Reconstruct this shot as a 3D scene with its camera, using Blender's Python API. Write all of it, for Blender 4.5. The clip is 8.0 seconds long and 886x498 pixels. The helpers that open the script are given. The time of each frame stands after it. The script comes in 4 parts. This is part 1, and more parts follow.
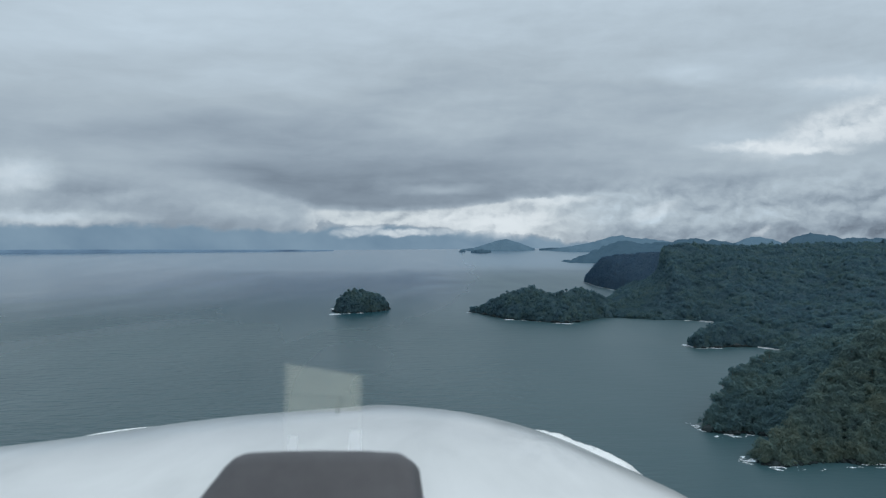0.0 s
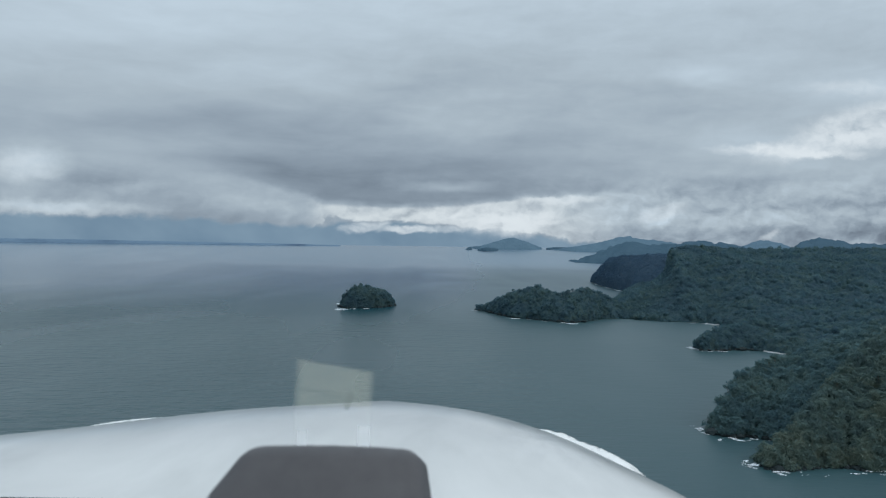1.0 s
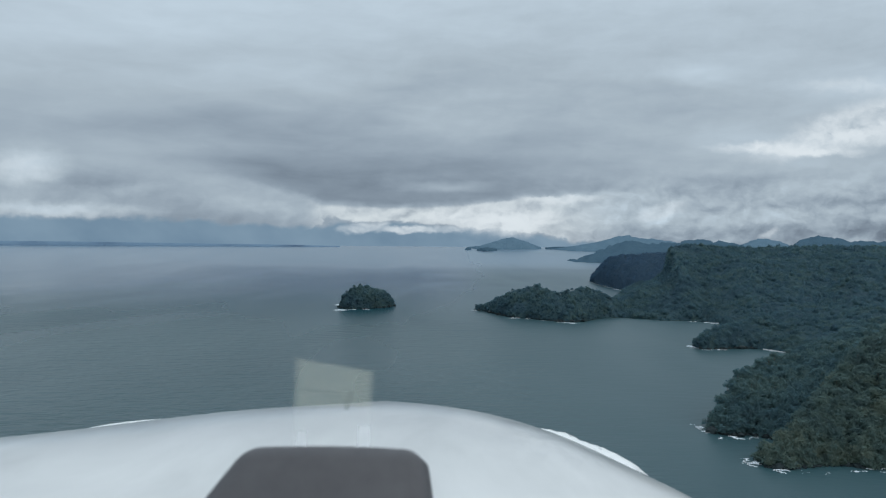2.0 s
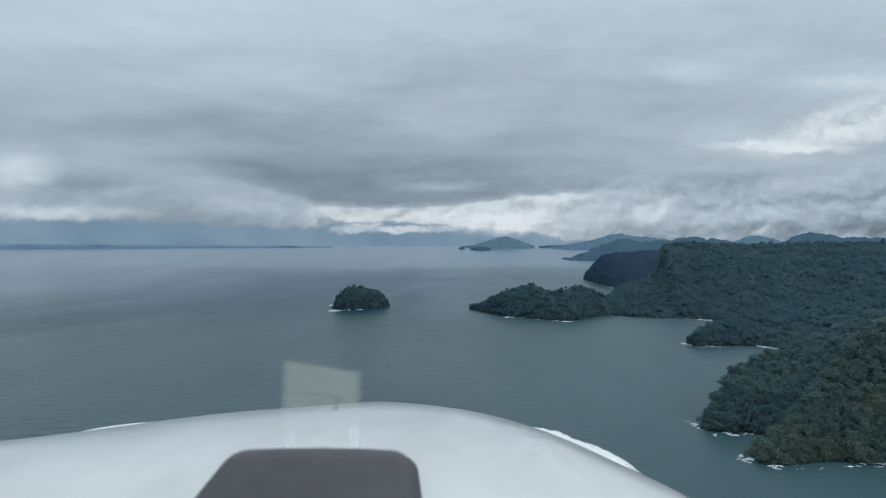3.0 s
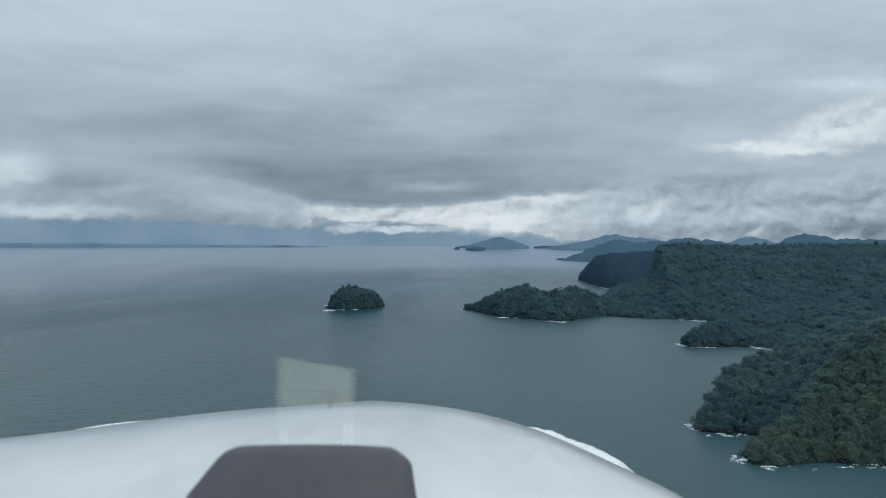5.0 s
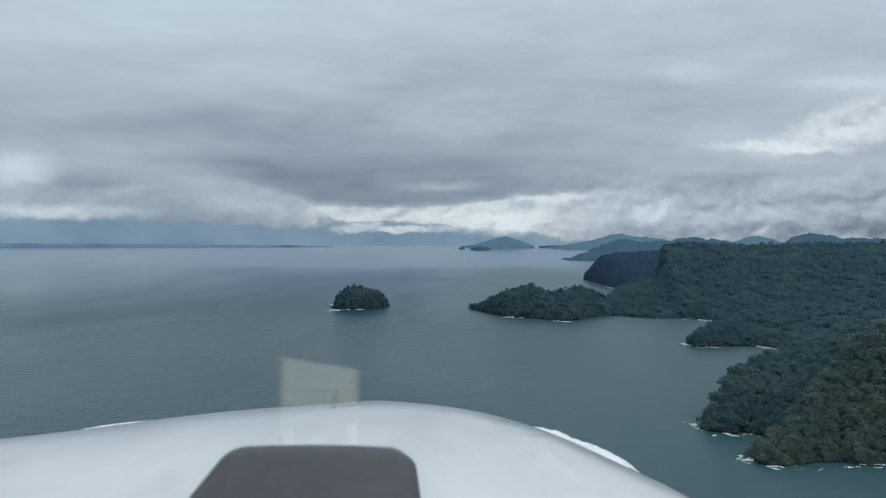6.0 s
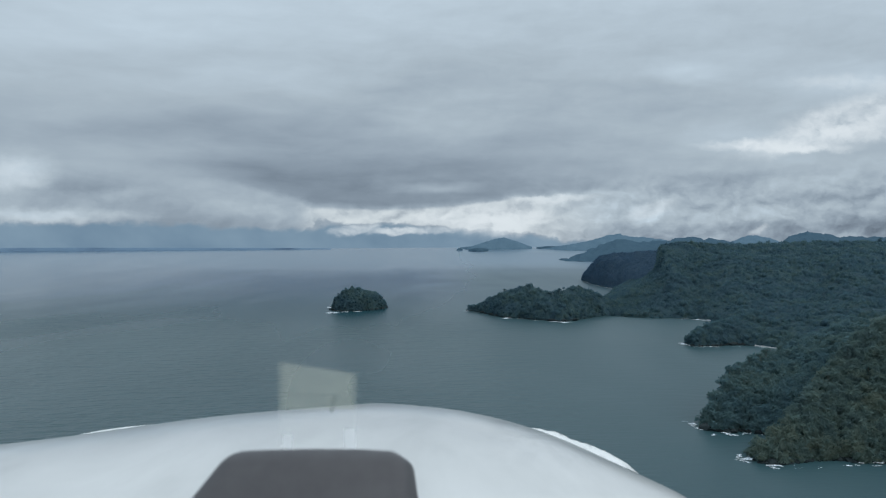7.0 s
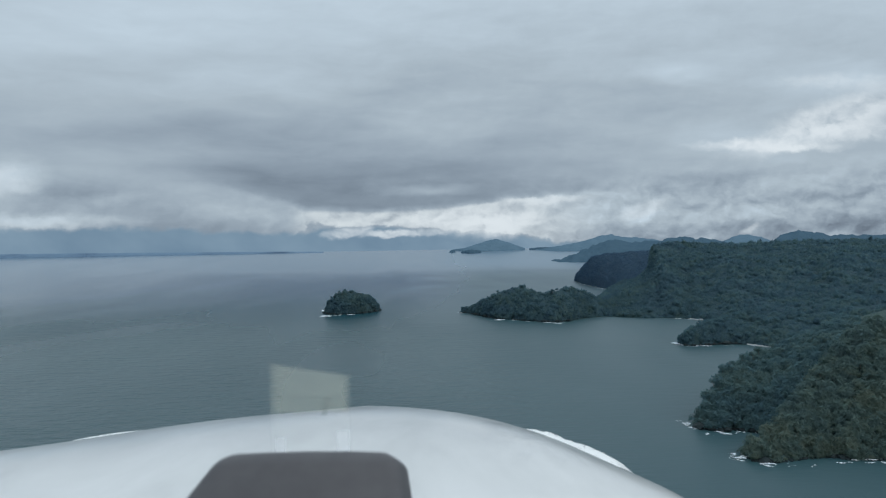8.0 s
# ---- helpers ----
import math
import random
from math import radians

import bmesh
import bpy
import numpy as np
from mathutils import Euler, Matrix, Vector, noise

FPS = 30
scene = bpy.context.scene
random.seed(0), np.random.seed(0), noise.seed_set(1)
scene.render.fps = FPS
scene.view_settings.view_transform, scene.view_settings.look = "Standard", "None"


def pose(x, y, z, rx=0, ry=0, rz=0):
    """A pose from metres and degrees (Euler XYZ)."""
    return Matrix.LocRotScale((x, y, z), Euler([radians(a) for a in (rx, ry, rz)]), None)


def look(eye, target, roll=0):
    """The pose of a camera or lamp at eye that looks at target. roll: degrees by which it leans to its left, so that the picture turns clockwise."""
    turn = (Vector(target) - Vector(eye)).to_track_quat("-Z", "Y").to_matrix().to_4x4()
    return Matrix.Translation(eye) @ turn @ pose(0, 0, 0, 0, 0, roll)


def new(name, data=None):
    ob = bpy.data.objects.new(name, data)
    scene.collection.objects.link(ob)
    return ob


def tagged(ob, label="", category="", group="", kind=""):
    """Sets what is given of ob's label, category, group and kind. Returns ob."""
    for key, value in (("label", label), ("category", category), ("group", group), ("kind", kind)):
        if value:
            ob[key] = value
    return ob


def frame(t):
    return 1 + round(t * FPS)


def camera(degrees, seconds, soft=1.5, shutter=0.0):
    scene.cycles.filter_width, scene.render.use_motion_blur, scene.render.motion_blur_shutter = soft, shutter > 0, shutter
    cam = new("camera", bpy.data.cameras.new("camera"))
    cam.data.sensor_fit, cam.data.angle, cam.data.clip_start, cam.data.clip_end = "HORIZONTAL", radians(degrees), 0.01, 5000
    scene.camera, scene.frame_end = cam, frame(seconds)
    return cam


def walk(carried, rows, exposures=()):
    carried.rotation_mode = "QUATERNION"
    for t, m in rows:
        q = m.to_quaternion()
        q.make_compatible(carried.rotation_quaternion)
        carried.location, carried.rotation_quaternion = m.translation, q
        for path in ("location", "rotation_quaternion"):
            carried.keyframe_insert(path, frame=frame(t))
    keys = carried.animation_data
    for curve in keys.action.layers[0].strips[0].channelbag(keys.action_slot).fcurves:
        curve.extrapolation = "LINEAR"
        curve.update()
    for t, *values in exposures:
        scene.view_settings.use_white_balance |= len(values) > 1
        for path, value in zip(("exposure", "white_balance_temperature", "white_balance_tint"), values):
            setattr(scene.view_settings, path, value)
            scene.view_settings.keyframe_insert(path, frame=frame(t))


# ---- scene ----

# The eye is in the right-hand seat of a light aircraft, 120 m over the sea; +y is the way ahead.
cam = camera(60.0, 8.0, soft=1.2)
cam.data.dof.use_dof = True
cam.data.dof.focus_distance = 900.0
cam.data.dof.aperture_fstop = 9.0
walk(cam, [
    (0, pose(-0.001, 0.000, 120.001, 90.085, 0.449, 0.309)),
    (0.5, pose(-0.004, 0.006, 120.001, 89.991, -0.016, 0.530)),
    (1, pose(-0.006, -0.010, 120.004, 89.879, -0.702, 0.817)),
    (1.5, pose(-0.010, 0.004, 120.000, 89.898, -0.603, 0.900)),
    (3, pose(-0.001, 0.004, 120.001, 89.861, 0.125, 0.287)),
    (3.5, pose(-0.001, 0.007, 119.999, 89.952, -0.059, 0.226)),
    (4, pose(-0.000, 0.000, 120.000, 89.900, -0.200, -0.000)),
    (4.5, pose(-0.001, 0.001, 119.999, 89.875, -0.155, -0.184)),
    (6, pose(0.000, 0.007, 119.998, 89.850, -0.003, 0.281)),
    (6.5, pose(0.001, 0.001, 120.000, 89.770, -0.100, 0.349)),
    (7, pose(0.002, 0.000, 120.001, 89.964, 0.417, 0.116)),
    (7.5, pose(0.007, -0.003, 120.001, 90.121, 0.854, -0.240)),
    (8, pose(0.003, 0.003, 119.999, 90.115, 0.984, -0.421)),
])

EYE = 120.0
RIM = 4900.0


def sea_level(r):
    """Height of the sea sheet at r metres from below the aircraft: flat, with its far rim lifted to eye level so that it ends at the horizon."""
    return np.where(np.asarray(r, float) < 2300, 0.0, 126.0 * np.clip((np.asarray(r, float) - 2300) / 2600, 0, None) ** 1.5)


# ---------------------------------------------------------------- node helpers
def tree_of(mat_name):
    m = bpy.data.materials.new(mat_name)
    m.use_nodes = True
    nt = m.node_tree
    nt.nodes.clear()
    return m, nt


class Graph:
    """Small helper round a node tree."""

    def __init__(self, nt):
        self.nt = nt

    def node(self, kind, inputs=None, **props):
        n = self.nt.nodes.new(kind)
        for key, value in props.items():
            setattr(n, key, value)
        for key, value in (inputs or {}).items():
            self.feed(n.inputs[key], value)
        return n

    def feed(self, socket, value):
        if isinstance(value, bpy.types.NodeSocket):
            self.nt.links.new(value, socket)
        else:
            socket.default_value = value

    def math(self, op, a, b=None, c=None, clamp=False):
        n = self.node("ShaderNodeMath", operation=op, use_clamp=clamp)
        for i, v in enumerate((a, b, c)):
            if v is not None:
                self.feed(n.inputs[i], v)
        return n.outputs[0]

    def noise(self, vector, scale, detail=4.0, rough=0.55, distortion=0.0):
        n = self.node("ShaderNodeTexNoise", {"Vector": vector, "Scale": scale, "Detail": detail, "Roughness": rough, "Distortion": distortion})
        return n.outputs["Fac"]

    def ramp(self, fac, stops, mode="LINEAR"):
        n = self.node("ShaderNodeValToRGB", {"Fac": fac})
        n.color_ramp.interpolation = mode
        els = n.color_ramp.elements
        while len(els) < len(stops):
            els.new(0.5)
        for el, (p, c) in zip(els, stops):
            el.position, el.color = p, (*c, 1)
        return n.outputs["Color"]

    def mix(self, fac, a, b, blend="MIX"):
        n = self.node("ShaderNodeMix", data_type="RGBA", blend_type=blend)
        for key, v in ((0, fac), (6, a), (7, b)):
            if isinstance(v, tuple) and len(v) == 3:
                v = (*v, 1)
            self.feed(n.inputs[key], v)
        return n.outputs[2]

    def smooth(self, value, lo, hi):
        n = self.node("ShaderNodeMapRange", {0: value, 1: lo, 2: hi, 3: 0.0, 4: 1.0}, interpolation_type="SMOOTHSTEP")
        return n.outputs[0]


# ---------------------------------------------------------------- world: a layered overcast sky
world = bpy.data.worlds.new("overcast_sky")
scene.world = world
world.use_nodes = True
world.node_tree.nodes.clear()
g = Graph(world.node_tree)
direction = g.node("ShaderNodeTexCoord").outputs["Generated"]
xyz = g.node("ShaderNodeSeparateXYZ", {0: direction})
dx, dy, dz = xyz.outputs
ahead = g.math("GREATER_THAN", dy, 0.05)
flat = g.math("MAXIMUM", dy, 0.05)
u = g.math("DIVIDE", dx, flat)          # tangent of the bearing
v = g.math("DIVIDE", dz, flat)          # tangent of the height over the horizon
up = g.math("MAXIMUM", dz, 0.0)

# cloud over bearing and height: a bent grid, so that every bank has a drifting edge
def bent(su, sv, au, av, seed, detail):
    at = g.node("ShaderNodeCombineXYZ", {0: g.math("MULTIPLY", u, su), 1: g.math("MULTIPLY", v, sv), 2: seed}).outputs[0]
    n = g.node("ShaderNodeTexNoise", {"Vector": at, "Scale": 1.0, "Detail": detail, "Roughness": 0.55})
    c = g.node("ShaderNodeSeparateColor", {0: n.outputs["Color"]})
    bu = g.math("ADD", u, g.math("MULTIPLY", g.math("SUBTRACT", c.outputs[0], 0.5), au))
    bv = g.math("ADD", v, g.math("MULTIPLY", g.math("SUBTRACT", c.outputs[1], 0.5), av))
    return bu, bv, c.outputs[2]


wide_u, wide_v, _ = bent(5.0, 13.0, 0.16, 0.050, 1.7, 3.0)
near_u, near_v, near_n = bent(34.0, 50.0, 0.036, 0.020, 4.1, 6.0)
SMOOTH_GRID = g.node("ShaderNodeCombineXYZ", {0: wide_u, 1: wide_v, 2: 0.0}).outputs[0]
HEAP_GRID = g.node("ShaderNodeCombineXYZ", {0: near_u, 1: near_v, 2: 0.0}).outputs[0]


def bank(grid, u0, v0, su, sv, slant, soft=1.0):
    """How far one bank of cloud covers the sky: 1 in its middle, 0 past its half-widths su and sv; slant tips it."""
    at = g.node("ShaderNodeMapping", {"Vector": grid, "Location": (u0, v0, 0), "Rotation": (0, 0, math.atan(slant)), "Scale": (su, sv, 1.0)}, vector_type="TEXTURE")
    ball_ = g.node("ShaderNodeTexGradient", {"Vector": at.outputs[0]}, gradient_type="SPHERICAL")
    return g.smooth(ball_.outputs["Fac"], 0.0, soft)


def banks(grid, spots):
    """The summed lightening and darkening of many banks: bearing, height, half-widths, slant, strength."""
    total = 0.0
    for *place, amount in spots:
        total = g.math("MULTIPLY_ADD", bank(grid, *place), amount, total)
    return total


def edge_line(stops):
    """A height that changes along the bearing, as a line through stops of (bearing, height)."""
    f_ = g.math("DIVIDE", g.math("ADD", near_u, 0.65), 1.3, clamp=True)
    c = g.ramp(f_, [(p, (h * 2.0 + 0.2,) * 3) for p, h in stops])
    return g.math("MULTIPLY", g.math("SUBTRACT", c, 0.2), 0.5)


HIGH_SEAWARD = [
    (-0.496, 0.2861, 0.221, 0.0589, 0.00, 0.060),
    (-0.320, 0.3082, 0.309, 0.0442, 0.00, 0.030),
    (-0.445, 0.2493, 0.265, 0.0250, 0.00, -0.025),
    (-0.334, 0.2272, 0.295, 0.0331, 0.00, 0.030),
    (-0.577, 0.2051, 0.191, 0.0663, 0.00, -0.020),
    (-0.297, 0.1631, 0.243, 0.0457, 0.00, -0.085),
    (-0.489, 0.1550, 0.295, 0.0265, 0.00, -0.040),
    (-0.165, 0.1425, 0.280, 0.0405, 0.18, -0.050),
    (-0.283, 0.1300, 0.206, 0.0177, 0.00, 0.035),
    (-0.261, 0.1079, 0.280, 0.0295, -0.12, -0.050),
]
HIGH_AHEAD = [
    (-0.047, 0.2051, 0.265, 0.0442, 0.30, -0.045),
    (-0.106, 0.1020, 0.280, 0.0589, 0.00, -0.060),
    (0.012, 0.1094, 0.243, 0.0442, 0.00, -0.040),
    (0.001, 0.1594, 0.110, 0.0280, 0.00, 0.040),
    (-0.003, 0.0784, 0.081, 0.0081, 0.02, 0.100),
    (-0.062, 0.0887, 0.177, 0.0118, 0.00, 0.030),
    (0.122, 0.1447, 0.309, 0.0295, 0.00, -0.045),
    (0.085, 0.2419, 0.353, 0.0589, 0.00, -0.035),
    (0.203, 0.1904, 0.280, 0.0442, 0.00, -0.030),
    (0.196, 0.1020, 0.191, 0.0191, 0.00, 0.020),
]
HIGH_LANDWARD = [
    (0.330, 0.2250, 0.088, 0.0206, 0.00, 0.085),
    (0.527, 0.2161, 0.155, 0.0353, 0.05, 0.120),
    (0.468, 0.1535, 0.191, 0.0515, 0.10, 0.060),
    (0.417, 0.1719, 0.206, 0.0295, 0.15, 0.000),
    (0.343, 0.1300, 0.147, 0.0442, 0.00, 0.050),
    (0.292, 0.1462, 0.221, 0.0368, 0.00, 0.030),
    (0.513, 0.1020, 0.177, 0.0589, 0.00, 0.060),
    (0.380, 0.1020, 0.191, 0.0368, 0.00, 0.020),
    (0.549, 0.2787, 0.177, 0.0515, 0.00, -0.020),
    (0.380, 0.2934, 0.368, 0.0663, 0.00, -0.040),
]
LOW_SEAWARD = [
    (-0.559, 0.1005, 0.081, 0.0457, 0.00, 0.200),
    (-0.482, 0.0836, 0.147, 0.0295, 0.00, -0.060),
    (-0.408, 0.1005, 0.162, 0.0191, -0.10, 0.020),
    (-0.418, 0.0755, 0.059, 0.0125, 0.05, 0.100),
    (-0.511, 0.0482, 0.169, 0.0147, -0.02, 0.190),
    (-0.570, 0.0497, 0.066, 0.0236, 0.00, 0.060),
    (-0.261, 0.0593, 0.177, 0.0353, -0.22, 0.100),
    (-0.356, 0.0652, 0.221, 0.0442, 0.00, -0.035),
    (-0.356, 0.0357, 0.191, 0.0324, 0.00, -0.050),
    (-0.194, 0.0298, 0.118, 0.0250, -0.10, -0.050),
]
LOW_LANDWARD = [
    (0.292, 0.0431, 0.206, 0.0353, 0.04, 0.090),
    (0.262, 0.0446, 0.052, 0.0177, 0.20, 0.100),
    (0.174, 0.0541, 0.162, 0.0295, 0.05, 0.100),
    (0.402, 0.0372, 0.177, 0.0295, 0.00, 0.040),
    (0.358, 0.0814, 0.088, 0.0221, 0.20, -0.050),
    (0.520, 0.0674, 0.081, 0.0177, 0.10, -0.085),
    (0.483, 0.0799, 0.066, 0.0147, 0.00, 0.030),
    (0.560, 0.0284, 0.103, 0.0368, 0.00, -0.080),
    (0.424, 0.0247, 0.118, 0.0221, 0.00, -0.070),
    (0.454, 0.0490, 0.074, 0.0162, 0.15, 0.050),
    (0.535, 0.0468, 0.059, 0.0147, 0.00, 0.050),
    (-0.025, 0.0784, 0.081, 0.0096, 0.00, 0.070),
    (0.141, 0.0644, 0.052, 0.0066, 0.10, 0.100),
]
BREAKS = [
    (0.437, 0.1300, 0.125, 0.0110, -0.02, 1.000),
    (0.476, 0.1418, 0.125, 0.0221, 0.22, 0.750),
    (0.535, 0.1697, 0.133, 0.0324, 0.25, 0.750),
    (0.560, 0.1462, 0.088, 0.0177, 0.00, 0.600),
    (0.542, 0.2124, 0.125, 0.0147, 0.00, 0.350),
    (-0.119, 0.0247, 0.043, 0.0081, 0.14, 0.750),
    (-0.046, 0.0225, 0.081, 0.0066, 0.03, 0.750),
    (0.041, 0.0401, 0.110, 0.0236, 0.03, 0.700),
    (0.082, 0.0320, 0.074, 0.0250, 0.10, 0.700),
    (0.130, 0.0622, 0.081, 0.0081, 0.05, 0.500),
    (0.270, 0.0490, 0.044, 0.0118, 0.25, 0.400),
    (0.408, 0.0203, 0.018, 0.0066, 0.30, 0.400),
    (-0.566, 0.1020, 0.059, 0.0295, 0.00, 0.300),
    (-0.533, 0.0460, 0.147, 0.0103, -0.02, 0.200),
]
BELLY = [(0.005, 0.1300), (0.169, 0.1167), (0.248, 0.1020), (0.294, 0.0836), (0.339, 0.0652), (0.373, 0.0534), (0.452, 0.0512), (0.509, 0.0549), (0.583, 0.0659), (0.651, 0.0711), (0.736, 0.0799), (0.849, 0.0946), (0.962, 0.1020)]
RAIN = [(0.005, 0.0401), (0.090, 0.0372), (0.198, 0.0372), (0.254, 0.0335), (0.311, 0.0284), (0.362, 0.0254), (0.379, 0.0306), (0.452, 0.0320), (0.526, 0.0254), (0.594, 0.0151), (0.679, 0.0048), (0.962, 0.0011)]
STRIP = [(0.005, 0.0011), (0.339, 0.0011), (0.373, 0.0372), (0.396, 0.0328), (0.441, 0.0328), (0.486, 0.0298), (0.532, 0.0239), (0.583, 0.0180), (0.622, 0.0099), (0.962, 0.0011)]

# brightness of the deck with height, then its banks
base = g.ramp(g.math("MULTIPLY", up, 1.0), [(p, (c, c, c)) for p, c in (
    (0.0, 0.34), (0.03, 0.385), (0.055, 0.415), (0.09, 0.43), (0.14, 0.455), (0.19, 0.505), (0.25, 0.56), (0.32, 0.605), (1.0, 0.88))])
drift_pos = g.node("ShaderNodeCombineXYZ", {0: g.math("MULTIPLY", dx, 4.0), 1: g.math("MULTIPLY", dy, 4.0), 2: g.math("MULTIPLY", dz, 17.0)}).outputs[0]
drift = g.math("SUBTRACT", g.noise(drift_pos, 1.0, 4.0, 0.5, 0.5), 0.5)
streak = g.math("SUBTRACT", g.noise(drift_pos, 3.1, 5.0, 0.55, 0.4), 0.5)
tone = g.math("ADD", base, g.math("MULTIPLY", drift, 0.10))
tone = g.math("ADD", tone, g.math("MULTIPLY", streak, 0.12))
# slate belly: sharp along its foot, fading upward
over = g.math("SUBTRACT", g.math("ADD", g.math("MULTIPLY", near_v, 0.35), g.math("MULTIPLY", v, 0.65)), edge_line(BELLY))
slate = g.math("MULTIPLY", g.smooth(over, -0.002, 0.009), g.math("SUBTRACT", 1.0, g.smooth(over, 0.008, 0.085)))
slate = g.math("MULTIPLY", slate, g.math("MULTIPLY", g.smooth(u, -0.40, -0.12), g.math("SUBTRACT", 1.0, g.smooth(u, 0.02, 0.30))))
local = g.math("ADD", g.math("ADD", banks(SMOOTH_GRID, HIGH_SEAWARD + HIGH_AHEAD + HIGH_LANDWARD), banks(HEAP_GRID, LOW_SEAWARD + LOW_LANDWARD)), g.math("MULTIPLY", slate, -0.125))
low = g.math("SUBTRACT", 1.0, g.smooth(up, 0.05, 0.11))
# billowing heads low over the horizon
heads_pos = g.node("ShaderNodeCombineXYZ", {0: g.math("MULTIPLY", near_u, 30.0), 1: g.math("MULTIPLY", near_v, 44.0), 2: 2.3}).outputs[0]
toward_light = g.node("ShaderNodeVectorMath", {0: heads_pos, 1: (-0.16, 0.30, 0.0)}, operation="ADD").outputs[0]
heads = g.math("SUBTRACT", g.noise(heads_pos, 0.8, 3.0, 0.5, 0.2), g.noise(toward_light, 0.8, 3.0, 0.5, 0.2))
fleece = g.math("ADD", g.math("MULTIPLY", g.math("SUBTRACT", near_n, 0.5), 0.24), g.math("MULTIPLY", heads, 0.55))
fleece = g.math("MULTIPLY", g.math("MULTIPLY", fleece, g.math("ADD", 0.10, g.math("MULTIPLY", low, 0.9))), g.math("MULTIPLY", g.math("SUBTRACT", 1.0, g.math("MULTIPLY", slate, 0.85)), g.math("ADD", 0.28, g.math("MULTIPLY", g.smooth(u, -0.28, -0.02), 0.72))))
tone = g.math("ADD", tone, g.math("MULTIPLY", g.math("ADD", local, fleece), ahead))
tone = g.math("MAXIMUM", tone, 0.12)
cool = g.math("MAXIMUM", g.math("MULTIPLY", g.math("SUBTRACT", 0.47, tone), 0.45), -0.008)
tint = g.node("ShaderNodeCombineXYZ", {0: g.math("MULTIPLY", tone, g.math("SUBTRACT", 0.825, g.math("MULTIPLY", cool, 0.4))), 1: tone, 2: g.math("MULTIPLY", tone, g.math("ADD", 1.155, cool))}).outputs[0]
# blue-grey rain below the cloud's foot
under = g.math("SUBTRACT", edge_line(RAIN), near_v)
shower = g.math("MULTIPLY", g.smooth(under, -0.003, 0.006), ahead)
veil = g.noise(g.node("ShaderNodeCombineXYZ", {0: g.math("ADD", g.math("MULTIPLY", u, 14.0), g.math("MULTIPLY", v, 8.0)), 1: g.math("MULTIPLY", v, 16.0), 2: 0.7}).outputs[0], 1.0, 3.0, 0.5)
rain_tone = g.ramp(veil, [(0.3, (0.142, 0.240, 0.345)), (0.75, (0.198, 0.306, 0.412))])
cloud = g.mix(g.math("MULTIPLY", shower, 0.88), tint, rain_tone)
# pale strip and heaps under the belly, then the bright breaks
lit_strip = g.math("MULTIPLY", g.smooth(g.math("SUBTRACT", near_v, edge_line(STRIP)), -0.001, 0.003), g.math("SUBTRACT", 1.0, g.smooth(over, -0.003, 0.002)))
lit_strip = g.math("MULTIPLY", lit_strip, g.math("MULTIPLY", g.smooth(u, -0.20, -0.15), g.math("SUBTRACT", 1.0, g.smooth(u, 0.08, 0.24))))
lit_strip = g.math("MULTIPLY", lit_strip, g.math("ADD", 0.72, g.math("ADD", g.math("MULTIPLY", g.math("SUBTRACT", near_n, 0.5), 0.7), g.math("MULTIPLY", heads, 1.8)), clamp=True))
cloud = g.mix(g.math("MULTIPLY", g.math("MULTIPLY", lit_strip, ahead), 0.95), cloud, (0.665, 0.735, 0.775))
for *place, amount in BREAKS:
    ragged = g.math("ADD", g.math("ADD", 0.75, g.math("MULTIPLY", g.math("SUBTRACT", near_n, 0.5), 1.6)), g.math("MULTIPLY", heads, 2.2), clamp=True)
    cover = g.math("MULTIPLY", g.math("MULTIPLY", bank(HEAP_GRID, *place, 0.7), ahead), amount)
    cloud = g.mix(g.math("MULTIPLY", cover, ragged), cloud, (0.730, 0.800, 0.850))
sky = g.node("ShaderNodeTexSky", sky_type="NISHITA", sun_disc=False, sun_elevation=radians(50), sun_rotation=radians(105))
blue = g.mix(1.0, sky.outputs[0], (0.06, 0.06, 0.06), "MULTIPLY")
both = g.mix(0.97, blue, cloud)
bg = g.node("ShaderNodeBackground", {"Color": both, "Strength": 1.0})
g.node("ShaderNodeOutputWorld", {"Surface": bg.outputs[0]})

sun_data = bpy.data.lights.new("sun", "SUN")
sun_data.energy, sun_data.angle, sun_data.color = 1.25, radians(55), (1.0, 0.97, 0.92)
sun = new("sun", sun_data)
sun.matrix_world = look((900, -500, 1300), (0, 600, 0))
scene.view_settings.exposure = 0.0


# ---------------------------------------------------------------- materials
def surface(name, colour_of, rough=0.8, bump=None, metal=0.0, spec=0.5, coat=0.0):
    """Principled material; colour_of and bump are functions of a Graph and its position socket."""
    m, nt = tree_of(name)
    q = Graph(nt)
    geo = q.node("ShaderNodeNewGeometry")
    p = geo.outputs["Position"]
    b = q.node("ShaderNodeBsdfPrincipled", {"Roughness": rough, "Metallic": metal, "Specular IOR Level": spec, "Coat Weight": coat, "Coat Roughness": 0.15})
    c = colour_of(q, p, geo)
    q.feed(b.inputs["Base Color"], (*c, 1) if isinstance(c, tuple) else c)
    if bump:
        height, strength, distance = bump(q, p)
        n = q.node("ShaderNodeBump", {"Height": height, "Strength": strength, "Distance": distance})
        q.feed(b.inputs["Normal"], n.outputs[0])
    q.node("ShaderNodeOutputMaterial", {"Surface": b.outputs[0]})
    return m


